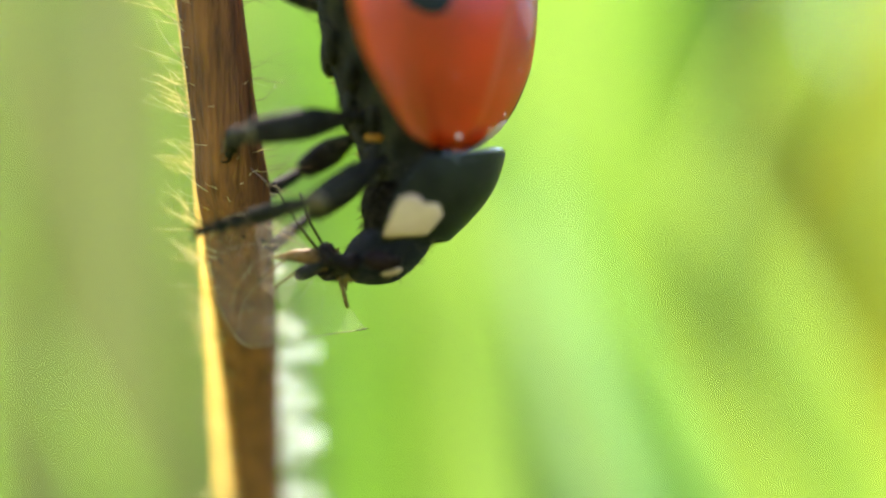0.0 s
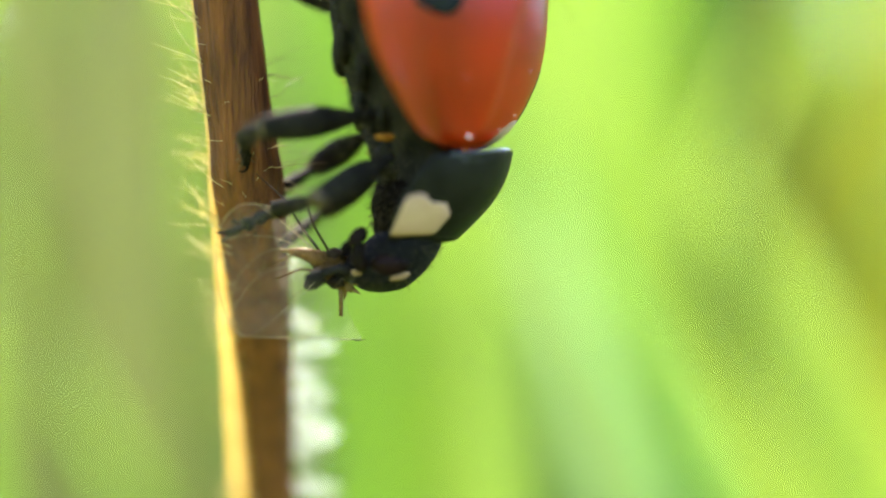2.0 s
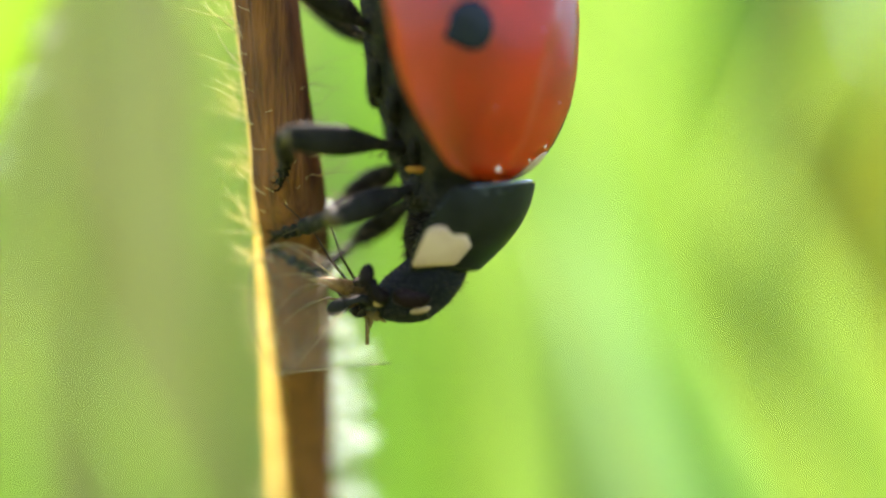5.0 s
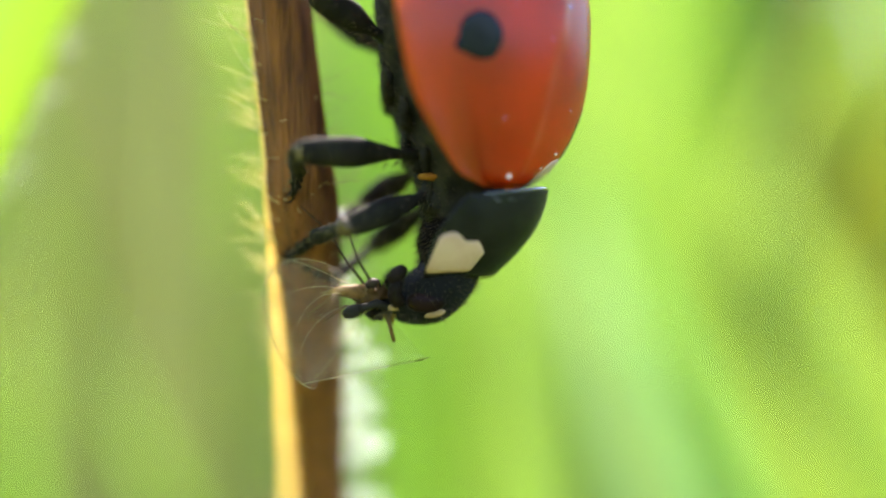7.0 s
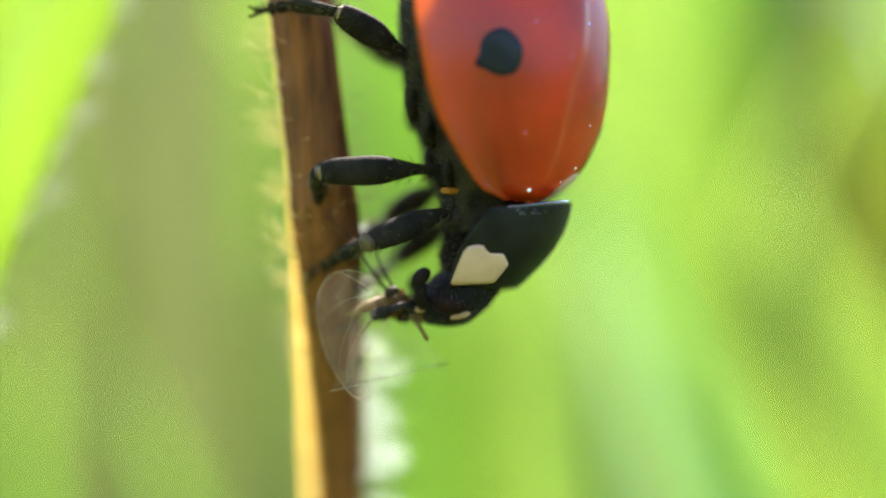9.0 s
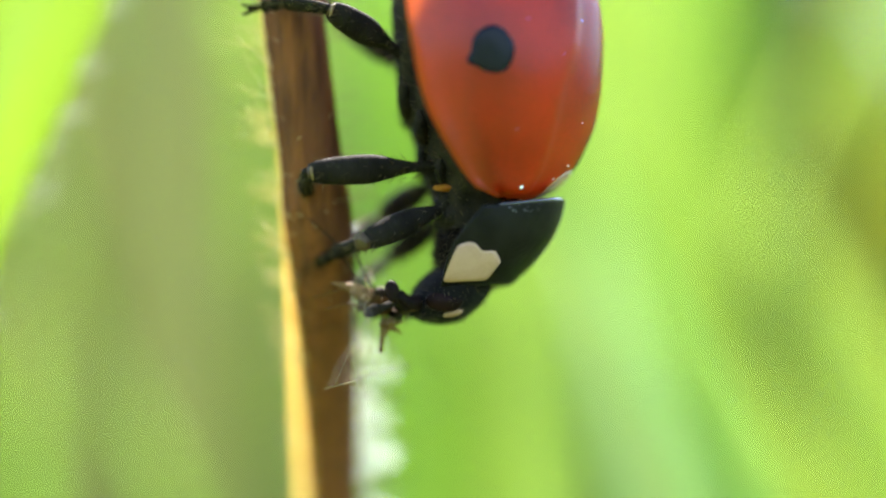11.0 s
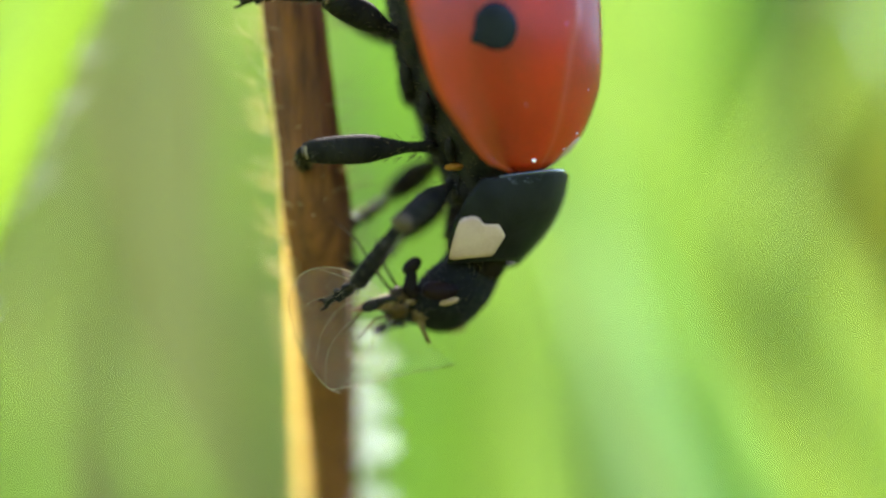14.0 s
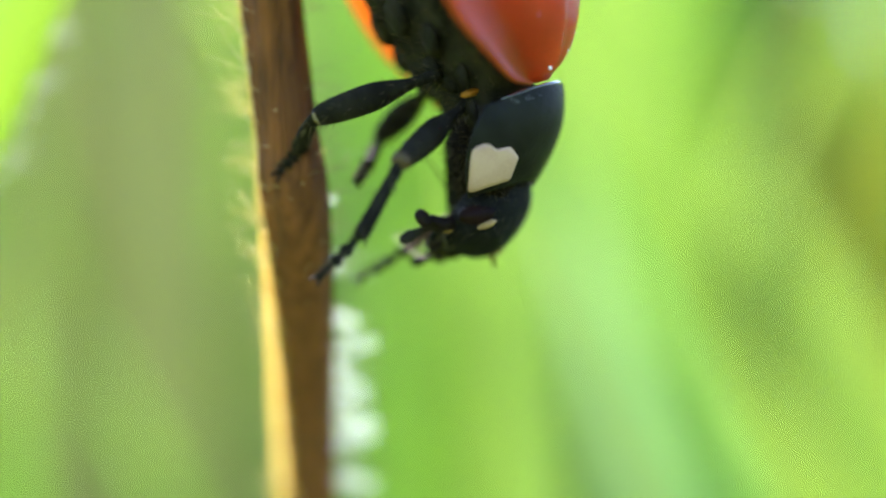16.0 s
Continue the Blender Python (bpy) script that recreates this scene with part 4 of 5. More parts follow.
# ---- everything that moves ----
def motions():
    walk(bug, [
        (0, mm_pose(1.412, 0.221, 1.176, -4.00, -0.50, 5.00)),
        (0.5, mm_pose(1.426, 0.221, 1.158, -4.00, -0.38, 5.00)),
        (1, mm_pose(1.375, 0.221, 1.130, -4.00, -0.25, 5.00)),
        (1.5, mm_pose(1.387, 0.221, 1.138, -4.00, -0.12, 5.00)),
        (2, mm_pose(1.356, 0.221, 1.113, -4.00, 0.00, 5.00)),
        (2.5, mm_pose(1.300, 0.221, 0.993, -4.00, 0.75, 5.00)),
        (3, mm_pose(1.146, 0.221, 0.602, -4.00, 1.50, 5.00)),
        (3.5, mm_pose(1.244, 0.222, 0.678, -4.00, 0.75, 4.50)),
        (4, mm_pose(1.220, 0.223, 0.715, -4.00, 0.00, 4.00)),
        (6.5, mm_pose(1.256, 0.225, 0.768, -4.00, 0.00, 2.50)),
        (7, mm_pose(1.255, 0.226, 0.767, -4.00, 0.00, 2.20)),
        (7.5, mm_pose(1.242, 0.226, 0.782, -4.00, 0.00, 1.90)),
        (8, mm_pose(1.297, 0.226, 0.781, -4.00, 0.00, 1.60)),
        (8.5, mm_pose(1.330, 0.226, 0.814, -4.00, 0.00, 1.30)),
        (9, mm_pose(1.308, 0.226, 0.822, -4.00, 0.00, 1.00)),
        (11.5, mm_pose(1.327, 0.227, 0.864, -4.00, 0.00, 0.29)),
        (12, mm_pose(1.314, 0.227, 0.835, -4.00, 0.00, 0.14)),
        (12.5, mm_pose(1.304, 0.227, 0.847, -4.00, 0.00, 0.00)),
        (13, mm_pose(1.400, 0.227, 0.928, -3.50, -1.50, 0.00)),
        (13.5, mm_pose(1.448, 0.229, 1.086, -2.00, -3.10, 1.00)),
        (14, mm_pose(1.496, 0.229, 1.163, -1.00, -5.20, 2.00)),
        (14.5, mm_pose(1.513, 0.227, 1.322, 0.00, -7.70, 4.00)),
        (15, mm_pose(1.455, 0.222, 1.375, 0.00, -9.50, 6.00)),
        (15.5, mm_pose(1.804, 0.189, 2.251, 0.00, -18.00, 14.00)),
        (16, mm_pose(1.821, 0.189, 2.360, 0.00, -20.00, 14.00)),
    ])
    walk(shield, [
        (0, mm_pose(0.090, -1.508, -0.151, -0.0, 0.0, -0.0)),
        (0.5, mm_pose(0.090, -1.508, -0.151, 0.0, 0.0, -0.0)),
        (1, mm_pose(0.090, -1.508, -0.151, 0.0, -0.0, 0.0)),
        (1.5, mm_pose(0.080, -1.507, -0.151, 0.0, 0.0, 0.0)),
        (2, mm_pose(0.060, -1.505, -0.150, -0.0, -0.0, 0.0)),
        (2.5, mm_pose(-0.000, -1.500, -0.150, -0.0, -0.0, 0.0)),
        (3, mm_pose(-0.070, -1.494, -0.151, 0.0, -0.0, 0.0)),
        (3.5, mm_pose(-0.080, -1.494, -0.151, 0.0, -0.0, 0.0)),
        (4, mm_pose(-0.080, -1.494, -0.150, 0.0, 0.0, 0.0)),
        (6.5, mm_pose(-0.060, -1.497, -0.150, 0.0, -0.0, 0.0)),
        (7, mm_pose(-0.050, -1.498, -0.150, 0.0, -0.0, -0.0)),
        (7.5, mm_pose(-0.040, -1.499, -0.150, -0.0, -0.0, -0.0)),
        (8, mm_pose(-0.040, -1.499, -0.150, 0.0, -0.0, 0.0)),
        (8.5, mm_pose(-0.030, -1.499, -0.150, 0.0, 0.0, -0.0)),
        (9, mm_pose(-0.000, -1.500, -0.150, 0.0, -0.0, -0.0)),
        (11.5, mm_pose(0.000, -1.500, -0.150, 0.0, 0.0, 0.0)),
        (12, mm_pose(-0.000, -1.500, -0.150, 0.0, -0.0, 0.0)),
        (12.5, mm_pose(0.000, -1.500, -0.150, 0.0, -0.0, 0.0)),
        (13, mm_pose(-0.065, -1.500, -0.133, -2.5, 1.0, -0.5)),
        (13.5, mm_pose(-0.119, -1.498, -0.112, -5.0, 1.6, -1.0)),
        (14, mm_pose(-0.223, -1.493, -0.086, -6.9, 1.7, -4.5)),
        (14.5, mm_pose(-0.266, -1.485, -0.063, -8.9, 2.2, -8.0)),
        (15, mm_pose(-0.295, -1.479, -0.058, -9.9, 2.5, -11.0)),
        (15.5, mm_pose(-0.425, -1.452, -0.090, -12.0, 2.0, -8.0)),
        (16, mm_pose(-0.580, -1.444, -0.094, -12.0, 3.0, -14.0)),
    ])
    walk(hd, [
        (0, mm_pose(-0.760, -0.008, -1.575, -0.0, 0.0, -0.0)),
        (0.5, mm_pose(-0.760, -0.008, -1.619, 0.0, 2.0, -0.0)),
        (1, mm_pose(-0.760, -0.008, -1.611, 0.0, 4.0, 0.0)),
        (1.5, mm_pose(-0.770, -0.007, -1.602, -2.0, 1.3, 0.0)),
        (2, mm_pose(-0.790, -0.005, -1.707, -4.0, -1.3, 0.0)),
        (2.5, mm_pose(-0.850, -0.000, -1.813, -6.0, -4.0, 0.0)),
        (3, mm_pose(-0.920, 0.006, -1.802, -5.3, -2.0, 0.0)),
        (3.5, mm_pose(-0.930, 0.006, -1.791, -4.7, -0.0, 0.0)),
        (4, mm_pose(-0.930, 0.006, -1.778, -4.0, 2.0, 0.0)),
        (6.5, mm_pose(-0.910, 0.003, -1.707, -0.7, 0.3, 0.0)),
        (7, mm_pose(-0.900, 0.002, -1.686, 0.0, -0.0, -0.0)),
        (7.5, mm_pose(-0.890, 0.001, -1.666, -0.0, -0.0, -0.0)),
        (8, mm_pose(-0.890, 0.001, -1.645, 0.0, -0.0, 0.0)),
        (8.5, mm_pose(-0.880, 0.001, -1.592, 0.0, 0.0, -0.0)),
        (9, mm_pose(-0.850, 0.000, -1.539, 0.0, -0.0, -0.0)),
        (11.5, mm_pose(-0.850, 0.000, -1.557, 0.0, 0.0, 0.0)),
        (12, mm_pose(-0.850, -0.000, -1.632, -3.0, -0.0, 0.0)),
        (12.5, mm_pose(-0.850, -0.000, -1.707, -6.0, -0.0, 0.0)),
        (13, mm_pose(-1.030, -0.000, -1.824, -13.0, 1.0, -2.5)),
        (13.5, mm_pose(-1.166, 0.003, -1.944, -20.0, 1.6, -5.0)),
        (14, mm_pose(-1.181, 0.007, -1.982, -22.9, 2.2, -7.5)),
        (14.5, mm_pose(-1.109, 0.015, -2.016, -25.9, 3.2, -10.0)),
        (15, mm_pose(-1.088, 0.021, -2.061, -27.9, 3.5, -12.0)),
        (15.5, mm_pose(-1.095, 0.048, -2.028, -28.0, 8.0, -18.0)),
        (16, mm_pose(-1.110, 0.056, -2.012, -28.0, 10.0, -20.0)),
    ])
    walk(near_front[0], [
        (0, aim((-0.910, -0.658, -0.151), (-2.118, -1.630, -0.962))),
        (0.5, aim((-0.910, -0.658, -0.151), (-2.266, -1.410, -0.962))),
        (1, aim((-0.910, -0.658, -0.151), (-2.238, -1.442, -0.979))),
        (1.5, aim((-0.920, -0.657, -0.151), (-2.230, -1.454, -0.995))),
        (2, aim((-0.940, -0.655, -0.150), (-2.261, -1.469, -0.960))),
        (2.5, aim((-1.000, -0.650, -0.150), (-2.324, -1.472, -0.946))),
        (3, aim((-1.070, -0.644, -0.151), (-2.383, -1.541, -0.880))),
        (3.5, aim((-1.080, -0.644, -0.151), (-2.409, -1.603, -0.765))),
        (4, aim((-1.080, -0.644, -0.150), (-2.490, -1.495, -0.741))),
        (6.5, aim((-1.060, -0.647, -0.150), (-2.470, -1.480, -0.767))),
        (7, aim((-1.050, -0.648, -0.150), (-2.493, -1.406, -0.787))),
        (7.5, aim((-1.040, -0.649, -0.150), (-2.469, -1.448, -0.769))),
        (8, aim((-1.040, -0.649, -0.150), (-2.479, -1.440, -0.756))),
        (8.5, aim((-1.030, -0.649, -0.150), (-2.510, -1.334, -0.784))),
        (9, aim((-1.000, -0.650, -0.150), (-2.519, -1.215, -0.810))),
        (11.5, aim((-1.000, -0.650, -0.150), (-2.422, -1.366, -0.876))),
        (12, aim((-1.000, -0.650, -0.150), (-2.149, -1.748, -0.882))),
        (12.5, aim((-1.000, -0.650, -0.150), (-1.888, -1.970, -0.879))),
        (13, aim((-1.080, -0.650, -0.148), (-2.010, -1.898, -0.949))),
        (13.5, aim((-1.149, -0.647, -0.149), (-2.135, -1.812, -1.004))),
        (14, aim((-1.207, -0.643, -0.145), (-2.125, -1.981, -0.800))),
        (14.5, aim((-1.205, -0.635, -0.136), (-2.072, -2.087, -0.587))),
        (15, aim((-1.195, -0.629, -0.126), (-2.200, -2.043, -0.358))),
        (15.5, aim((-1.413, -0.589, -0.286), (-2.579, -1.829, -0.693))),
        (16, aim((-1.210, -0.594, -0.074), (-2.719, -1.322, -0.579))),
    ])
    walk(near_front[1], [
        (0, aim((-2.118, -1.630, -0.962), (-3.020, -0.706, -1.119))),
        (0.5, aim((-2.266, -1.410, -0.962), (-3.015, -0.357, -1.104))),
        (1, aim((-2.238, -1.442, -0.979), (-2.945, -0.355, -1.084))),
        (1.5, aim((-2.230, -1.454, -0.995), (-2.891, -0.337, -1.068))),
        (2, aim((-2.261, -1.469, -0.960), (-2.842, -0.307, -1.009))),
        (2.5, aim((-2.324, -1.472, -0.946), (-2.825, -0.274, -0.986))),
        (3, aim((-2.383, -1.541, -0.880), (-2.884, -0.343, -0.942))),
        (3.5, aim((-2.409, -1.603, -0.765), (-2.908, -0.404, -0.806))),
        (4, aim((-2.490, -1.495, -0.741), (-2.896, -0.261, -0.755))),
        (6.5, aim((-2.470, -1.480, -0.767), (-2.992, -0.297, -0.899))),
        (7, aim((-2.493, -1.406, -0.787), (-2.982, -0.203, -0.848))),
        (7.5, aim((-2.469, -1.448, -0.769), (-2.940, -0.237, -0.822))),
        (8, aim((-2.479, -1.440, -0.756), (-2.934, -0.223, -0.799))),
        (8.5, aim((-2.510, -1.334, -0.784), (-2.955, -0.115, -0.852))),
        (9, aim((-2.519, -1.215, -0.810), (-2.949, 0.008, -0.907))),
        (11.5, aim((-2.422, -1.366, -0.876), (-2.908, -0.161, -0.926))),
        (12, aim((-2.149, -1.748, -0.882), (-2.742, -0.635, -1.195))),
        (12.5, aim((-1.888, -1.970, -0.879), (-2.588, -1.034, -1.449))),
        (13, aim((-2.010, -1.898, -0.949), (-2.744, -1.100, -1.666))),
        (13.5, aim((-2.135, -1.812, -1.004), (-2.901, -1.215, -1.869))),
        (14, aim((-2.125, -1.981, -0.800), (-2.903, -1.385, -1.655))),
        (14.5, aim((-2.072, -2.087, -0.587), (-2.857, -1.481, -1.428))),
        (15, aim((-2.200, -2.043, -0.358), (-2.724, -0.924, -0.764))),
        (15.5, aim((-2.579, -1.829, -0.693), (-3.558, -1.735, -1.603))),
        (16, aim((-2.719, -1.322, -0.579), (-3.689, -1.222, -1.439))),
    ])
    walk(near_front[2], [
        (0, aim((-3.020, -0.706, -1.119), (-3.888, -0.747, -1.350))),
        (0.5, aim((-3.015, -0.357, -1.104), (-3.778, 0.000, -1.422))),
        (1, aim((-2.945, -0.355, -1.084), (-3.724, -0.081, -1.440))),
        (1.5, aim((-2.891, -0.337, -1.068), (-3.688, -0.217, -1.468))),
        (2, aim((-2.842, -0.307, -1.009), (-3.636, -0.123, -1.391))),
        (2.5, aim((-2.825, -0.274, -0.986), (-3.611, -0.048, -1.362))),
        (3, aim((-2.884, -0.343, -0.942), (-3.568, 0.117, -1.302))),
        (3.5, aim((-2.908, -0.404, -0.806), (-3.496, 0.195, -1.129))),
        (4, aim((-2.896, -0.261, -0.755), (-3.503, 0.391, -0.889))),
        (6.5, aim((-2.992, -0.297, -0.899), (-3.404, 0.499, -0.986))),
        (7, aim((-2.982, -0.203, -0.848), (-3.468, 0.501, -1.128))),
        (7.5, aim((-2.940, -0.237, -0.822), (-3.501, 0.406, -1.106))),
        (8, aim((-2.934, -0.223, -0.799), (-3.576, 0.337, -1.090))),
        (8.5, aim((-2.955, -0.115, -0.852), (-3.583, 0.458, -1.147))),
        (9, aim((-2.949, 0.008, -0.907), (-3.563, 0.593, -1.207))),
        (11.5, aim((-2.908, -0.161, -0.926), (-3.529, 0.442, -1.174))),
        (12, aim((-2.742, -0.635, -1.195), (-3.449, -0.298, -1.640))),
        (12.5, aim((-2.588, -1.034, -1.449), (-3.285, -1.103, -2.013))),
        (13, aim((-2.744, -1.100, -1.666), (-3.431, -0.681, -2.069))),
        (13.5, aim((-2.901, -1.215, -1.869), (-3.452, -0.534, -2.074))),
        (14, aim((-2.903, -1.385, -1.655), (-3.448, -0.722, -1.924))),
        (14.5, aim((-2.857, -1.481, -1.428), (-3.389, -0.835, -1.759))),
        (15, aim((-2.724, -0.924, -0.764), (-3.048, -0.087, -0.697))),
        (15.5, aim((-3.558, -1.735, -1.603), (-4.325, -1.677, -2.140))),
        (16, aim((-3.689, -1.222, -1.439), (-4.502, -1.150, -1.819))),
    ])
    walk(near_mid[0], [
        (0, aim((-1.210, -0.758, 0.419), (-3.112, -1.557, 0.026))),
        (0.5, aim((-1.210, -0.758, 0.419), (-3.194, -1.321, 0.022))),
        (1, aim((-1.210, -0.758, 0.419), (-3.143, -1.448, -0.024))),
        (1.5, aim((-1.220, -0.757, 0.419), (-3.121, -1.510, -0.057))),
        (2, aim((-1.240, -0.755, 0.420), (-3.134, -1.584, 0.052))),
        (2.5, aim((-1.300, -0.750, 0.420), (-3.193, -1.614, 0.138))),
        (3, aim((-1.370, -0.744, 0.419), (-3.245, -1.662, 0.191))),
        (3.5, aim((-1.380, -0.744, 0.419), (-3.236, -1.720, 0.311))),
        (4, aim((-1.380, -0.744, 0.420), (-3.216, -1.763, 0.439))),
        (6.5, aim((-1.360, -0.747, 0.420), (-3.218, -1.723, 0.349))),
        (7, aim((-1.350, -0.748, 0.420), (-3.226, -1.688, 0.333))),
        (7.5, aim((-1.340, -0.749, 0.420), (-3.237, -1.645, 0.319))),
        (8, aim((-1.340, -0.749, 0.420), (-3.296, -1.506, 0.319))),
        (8.5, aim((-1.330, -0.749, 0.420), (-3.314, -1.427, 0.301))),
        (9, aim((-1.300, -0.750, 0.420), (-3.308, -1.348, 0.284))),
        (11.5, aim((-1.300, -0.750, 0.420), (-3.312, -1.323, 0.235))),
        (12, aim((-1.300, -0.750, 0.420), (-3.260, -1.473, 0.208))),
        (12.5, aim((-1.300, -0.750, 0.420), (-3.210, -1.590, 0.183))),
        (13, aim((-1.380, -0.750, 0.422), (-3.358, -1.439, 0.276))),
        (13.5, aim((-1.453, -0.747, 0.419), (-3.487, -1.268, 0.374))),
        (14, aim((-1.515, -0.743, 0.421), (-3.561, -1.213, 0.472))),
        (14.5, aim((-1.513, -0.735, 0.430), (-3.563, -1.166, 0.585))),
        (15, aim((-1.500, -0.729, 0.441), (-3.558, -1.088, 0.659))),
        (15.5, aim((-1.485, -0.702, 0.480), (-3.553, -0.337, 0.472))),
        (16, aim((-1.510, -0.694, 0.496), (-3.578, -0.328, 0.492))),
    ])
    walk(near_mid[1], [
        (0, aim((-3.112, -1.557, 0.026), (-3.336, -0.432, 0.106))),
        (0.5, aim((-3.194, -1.321, 0.022), (-3.464, -0.205, 0.073))),
        (1, aim((-3.143, -1.448, -0.024), (-3.421, -0.333, 0.018))),
        (1.5, aim((-3.121, -1.510, -0.057), (-3.402, -0.395, -0.028))),
        (2, aim((-3.134, -1.584, 0.052), (-3.334, -0.452, 0.045))),
        (2.5, aim((-3.193, -1.614, 0.138), (-3.311, -0.471, 0.083))),
        (3, aim((-3.245, -1.662, 0.191), (-3.275, -0.526, 0.074))),
        (3.5, aim((-3.236, -1.720, 0.311), (-3.228, -0.588, 0.166))),
        (4, aim((-3.216, -1.763, 0.439), (-3.195, -0.639, 0.258))),
        (6.5, aim((-3.218, -1.723, 0.349), (-3.229, -0.594, 0.196))),
        (7, aim((-3.226, -1.688, 0.333), (-3.244, -0.562, 0.177))),
        (7.5, aim((-3.237, -1.645, 0.319), (-3.261, -0.520, 0.157))),
        (8, aim((-3.296, -1.506, 0.319), (-3.295, -0.383, 0.151))),
        (8.5, aim((-3.314, -1.427, 0.301), (-3.317, -0.301, 0.130))),
        (9, aim((-3.308, -1.348, 0.284), (-3.351, -0.221, 0.106))),
        (11.5, aim((-3.312, -1.323, 0.235), (-3.472, -0.192, 0.103))),
        (12, aim((-3.260, -1.473, 0.208), (-3.420, -0.339, 0.100))),
        (12.5, aim((-3.210, -1.590, 0.183), (-3.373, -0.454, 0.104))),
        (13, aim((-3.358, -1.439, 0.276), (-3.503, -0.300, 0.214))),
        (13.5, aim((-3.487, -1.268, 0.374), (-3.596, -0.125, 0.314))),
        (14, aim((-3.561, -1.213, 0.472), (-3.643, -0.071, 0.364))),
        (14.5, aim((-3.563, -1.166, 0.585), (-3.597, -0.028, 0.428))),
        (15, aim((-3.558, -1.088, 0.659), (-3.551, 0.047, 0.470))),
        (15.5, aim((-3.553, -0.337, 0.472), (-3.700, 0.739, 0.094))),
        (16, aim((-3.578, -0.328, 0.492), (-3.797, 0.736, 0.113))),
    ])
    walk(near_mid[2], [
        (0, aim((-3.336, -0.432, 0.106), (-3.417, 0.077, -0.088))),
        (0.5, aim((-3.464, -0.205, 0.073), (-3.370, 0.250, -0.220))),
        (1, aim((-3.421, -0.333, 0.018), (-3.363, 0.130, -0.273))),
        (1.5, aim((-3.402, -0.395, -0.028), (-3.375, 0.069, -0.321))),
        (2, aim((-3.334, -0.452, 0.045), (-3.327, -0.002, -0.272))),
        (2.5, aim((-3.311, -0.471, 0.083), (-3.320, -0.044, -0.262))),
        (3, aim((-3.275, -0.526, 0.074), (-3.336, -0.105, -0.278))),
        (3.5, aim((-3.228, -0.588, 0.166), (-3.335, -0.167, -0.182))),
        (4, aim((-3.195, -0.639, 0.258), (-3.341, -0.221, -0.088))),
        (6.5, aim((-3.229, -0.594, 0.196), (-3.347, -0.184, -0.164))),
        (7, aim((-3.244, -0.562, 0.177), (-3.379, -0.143, -0.169))),
        (7.5, aim((-3.261, -0.520, 0.157), (-3.414, -0.095, -0.175))),
        (8, aim((-3.295, -0.383, 0.151), (-3.476, 0.043, -0.173))),
        (8.5, aim((-3.317, -0.301, 0.130), (-3.494, 0.121, -0.199))),
        (9, aim((-3.351, -0.221, 0.106), (-3.511, 0.197, -0.228))),
        (11.5, aim((-3.472, -0.192, 0.103), (-3.612, 0.259, -0.180))),
        (12, aim((-3.420, -0.339, 0.100), (-3.582, 0.105, -0.180))),
        (12.5, aim((-3.373, -0.454, 0.104), (-3.558, -0.018, -0.175))),
        (13, aim((-3.503, -0.300, 0.214), (-3.653, 0.165, -0.039))),
        (13.5, aim((-3.596, -0.125, 0.314), (-3.701, 0.361, 0.077))),
        (14, aim((-3.643, -0.071, 0.364), (-3.749, 0.420, 0.141))),
        (14.5, aim((-3.597, -0.028, 0.428), (-3.692, 0.471, 0.216))),
        (15, aim((-3.551, 0.047, 0.470), (-3.633, 0.556, 0.278))),
        (15.5, aim((-3.700, 0.739, 0.094), (-4.199, 0.834, -0.118))),
        (16, aim((-3.797, 0.736, 0.113), (-4.274, 0.799, -0.152))),
    ])
    walk(throat, [(0, mm_pose(0, 0, 0)), (9, mm_pose(0, 0, 0)), (12.5, mm_pose(0, 0, 0)), (13.5, mm_pose(-0.04, 0, -0.04)), (15, mm_pose(-0.14, 0, -0.1)), (15.5, mm_pose(-0.32, 0, -0.1)), (16, mm_pose(-0.32, 0, -0.1))])
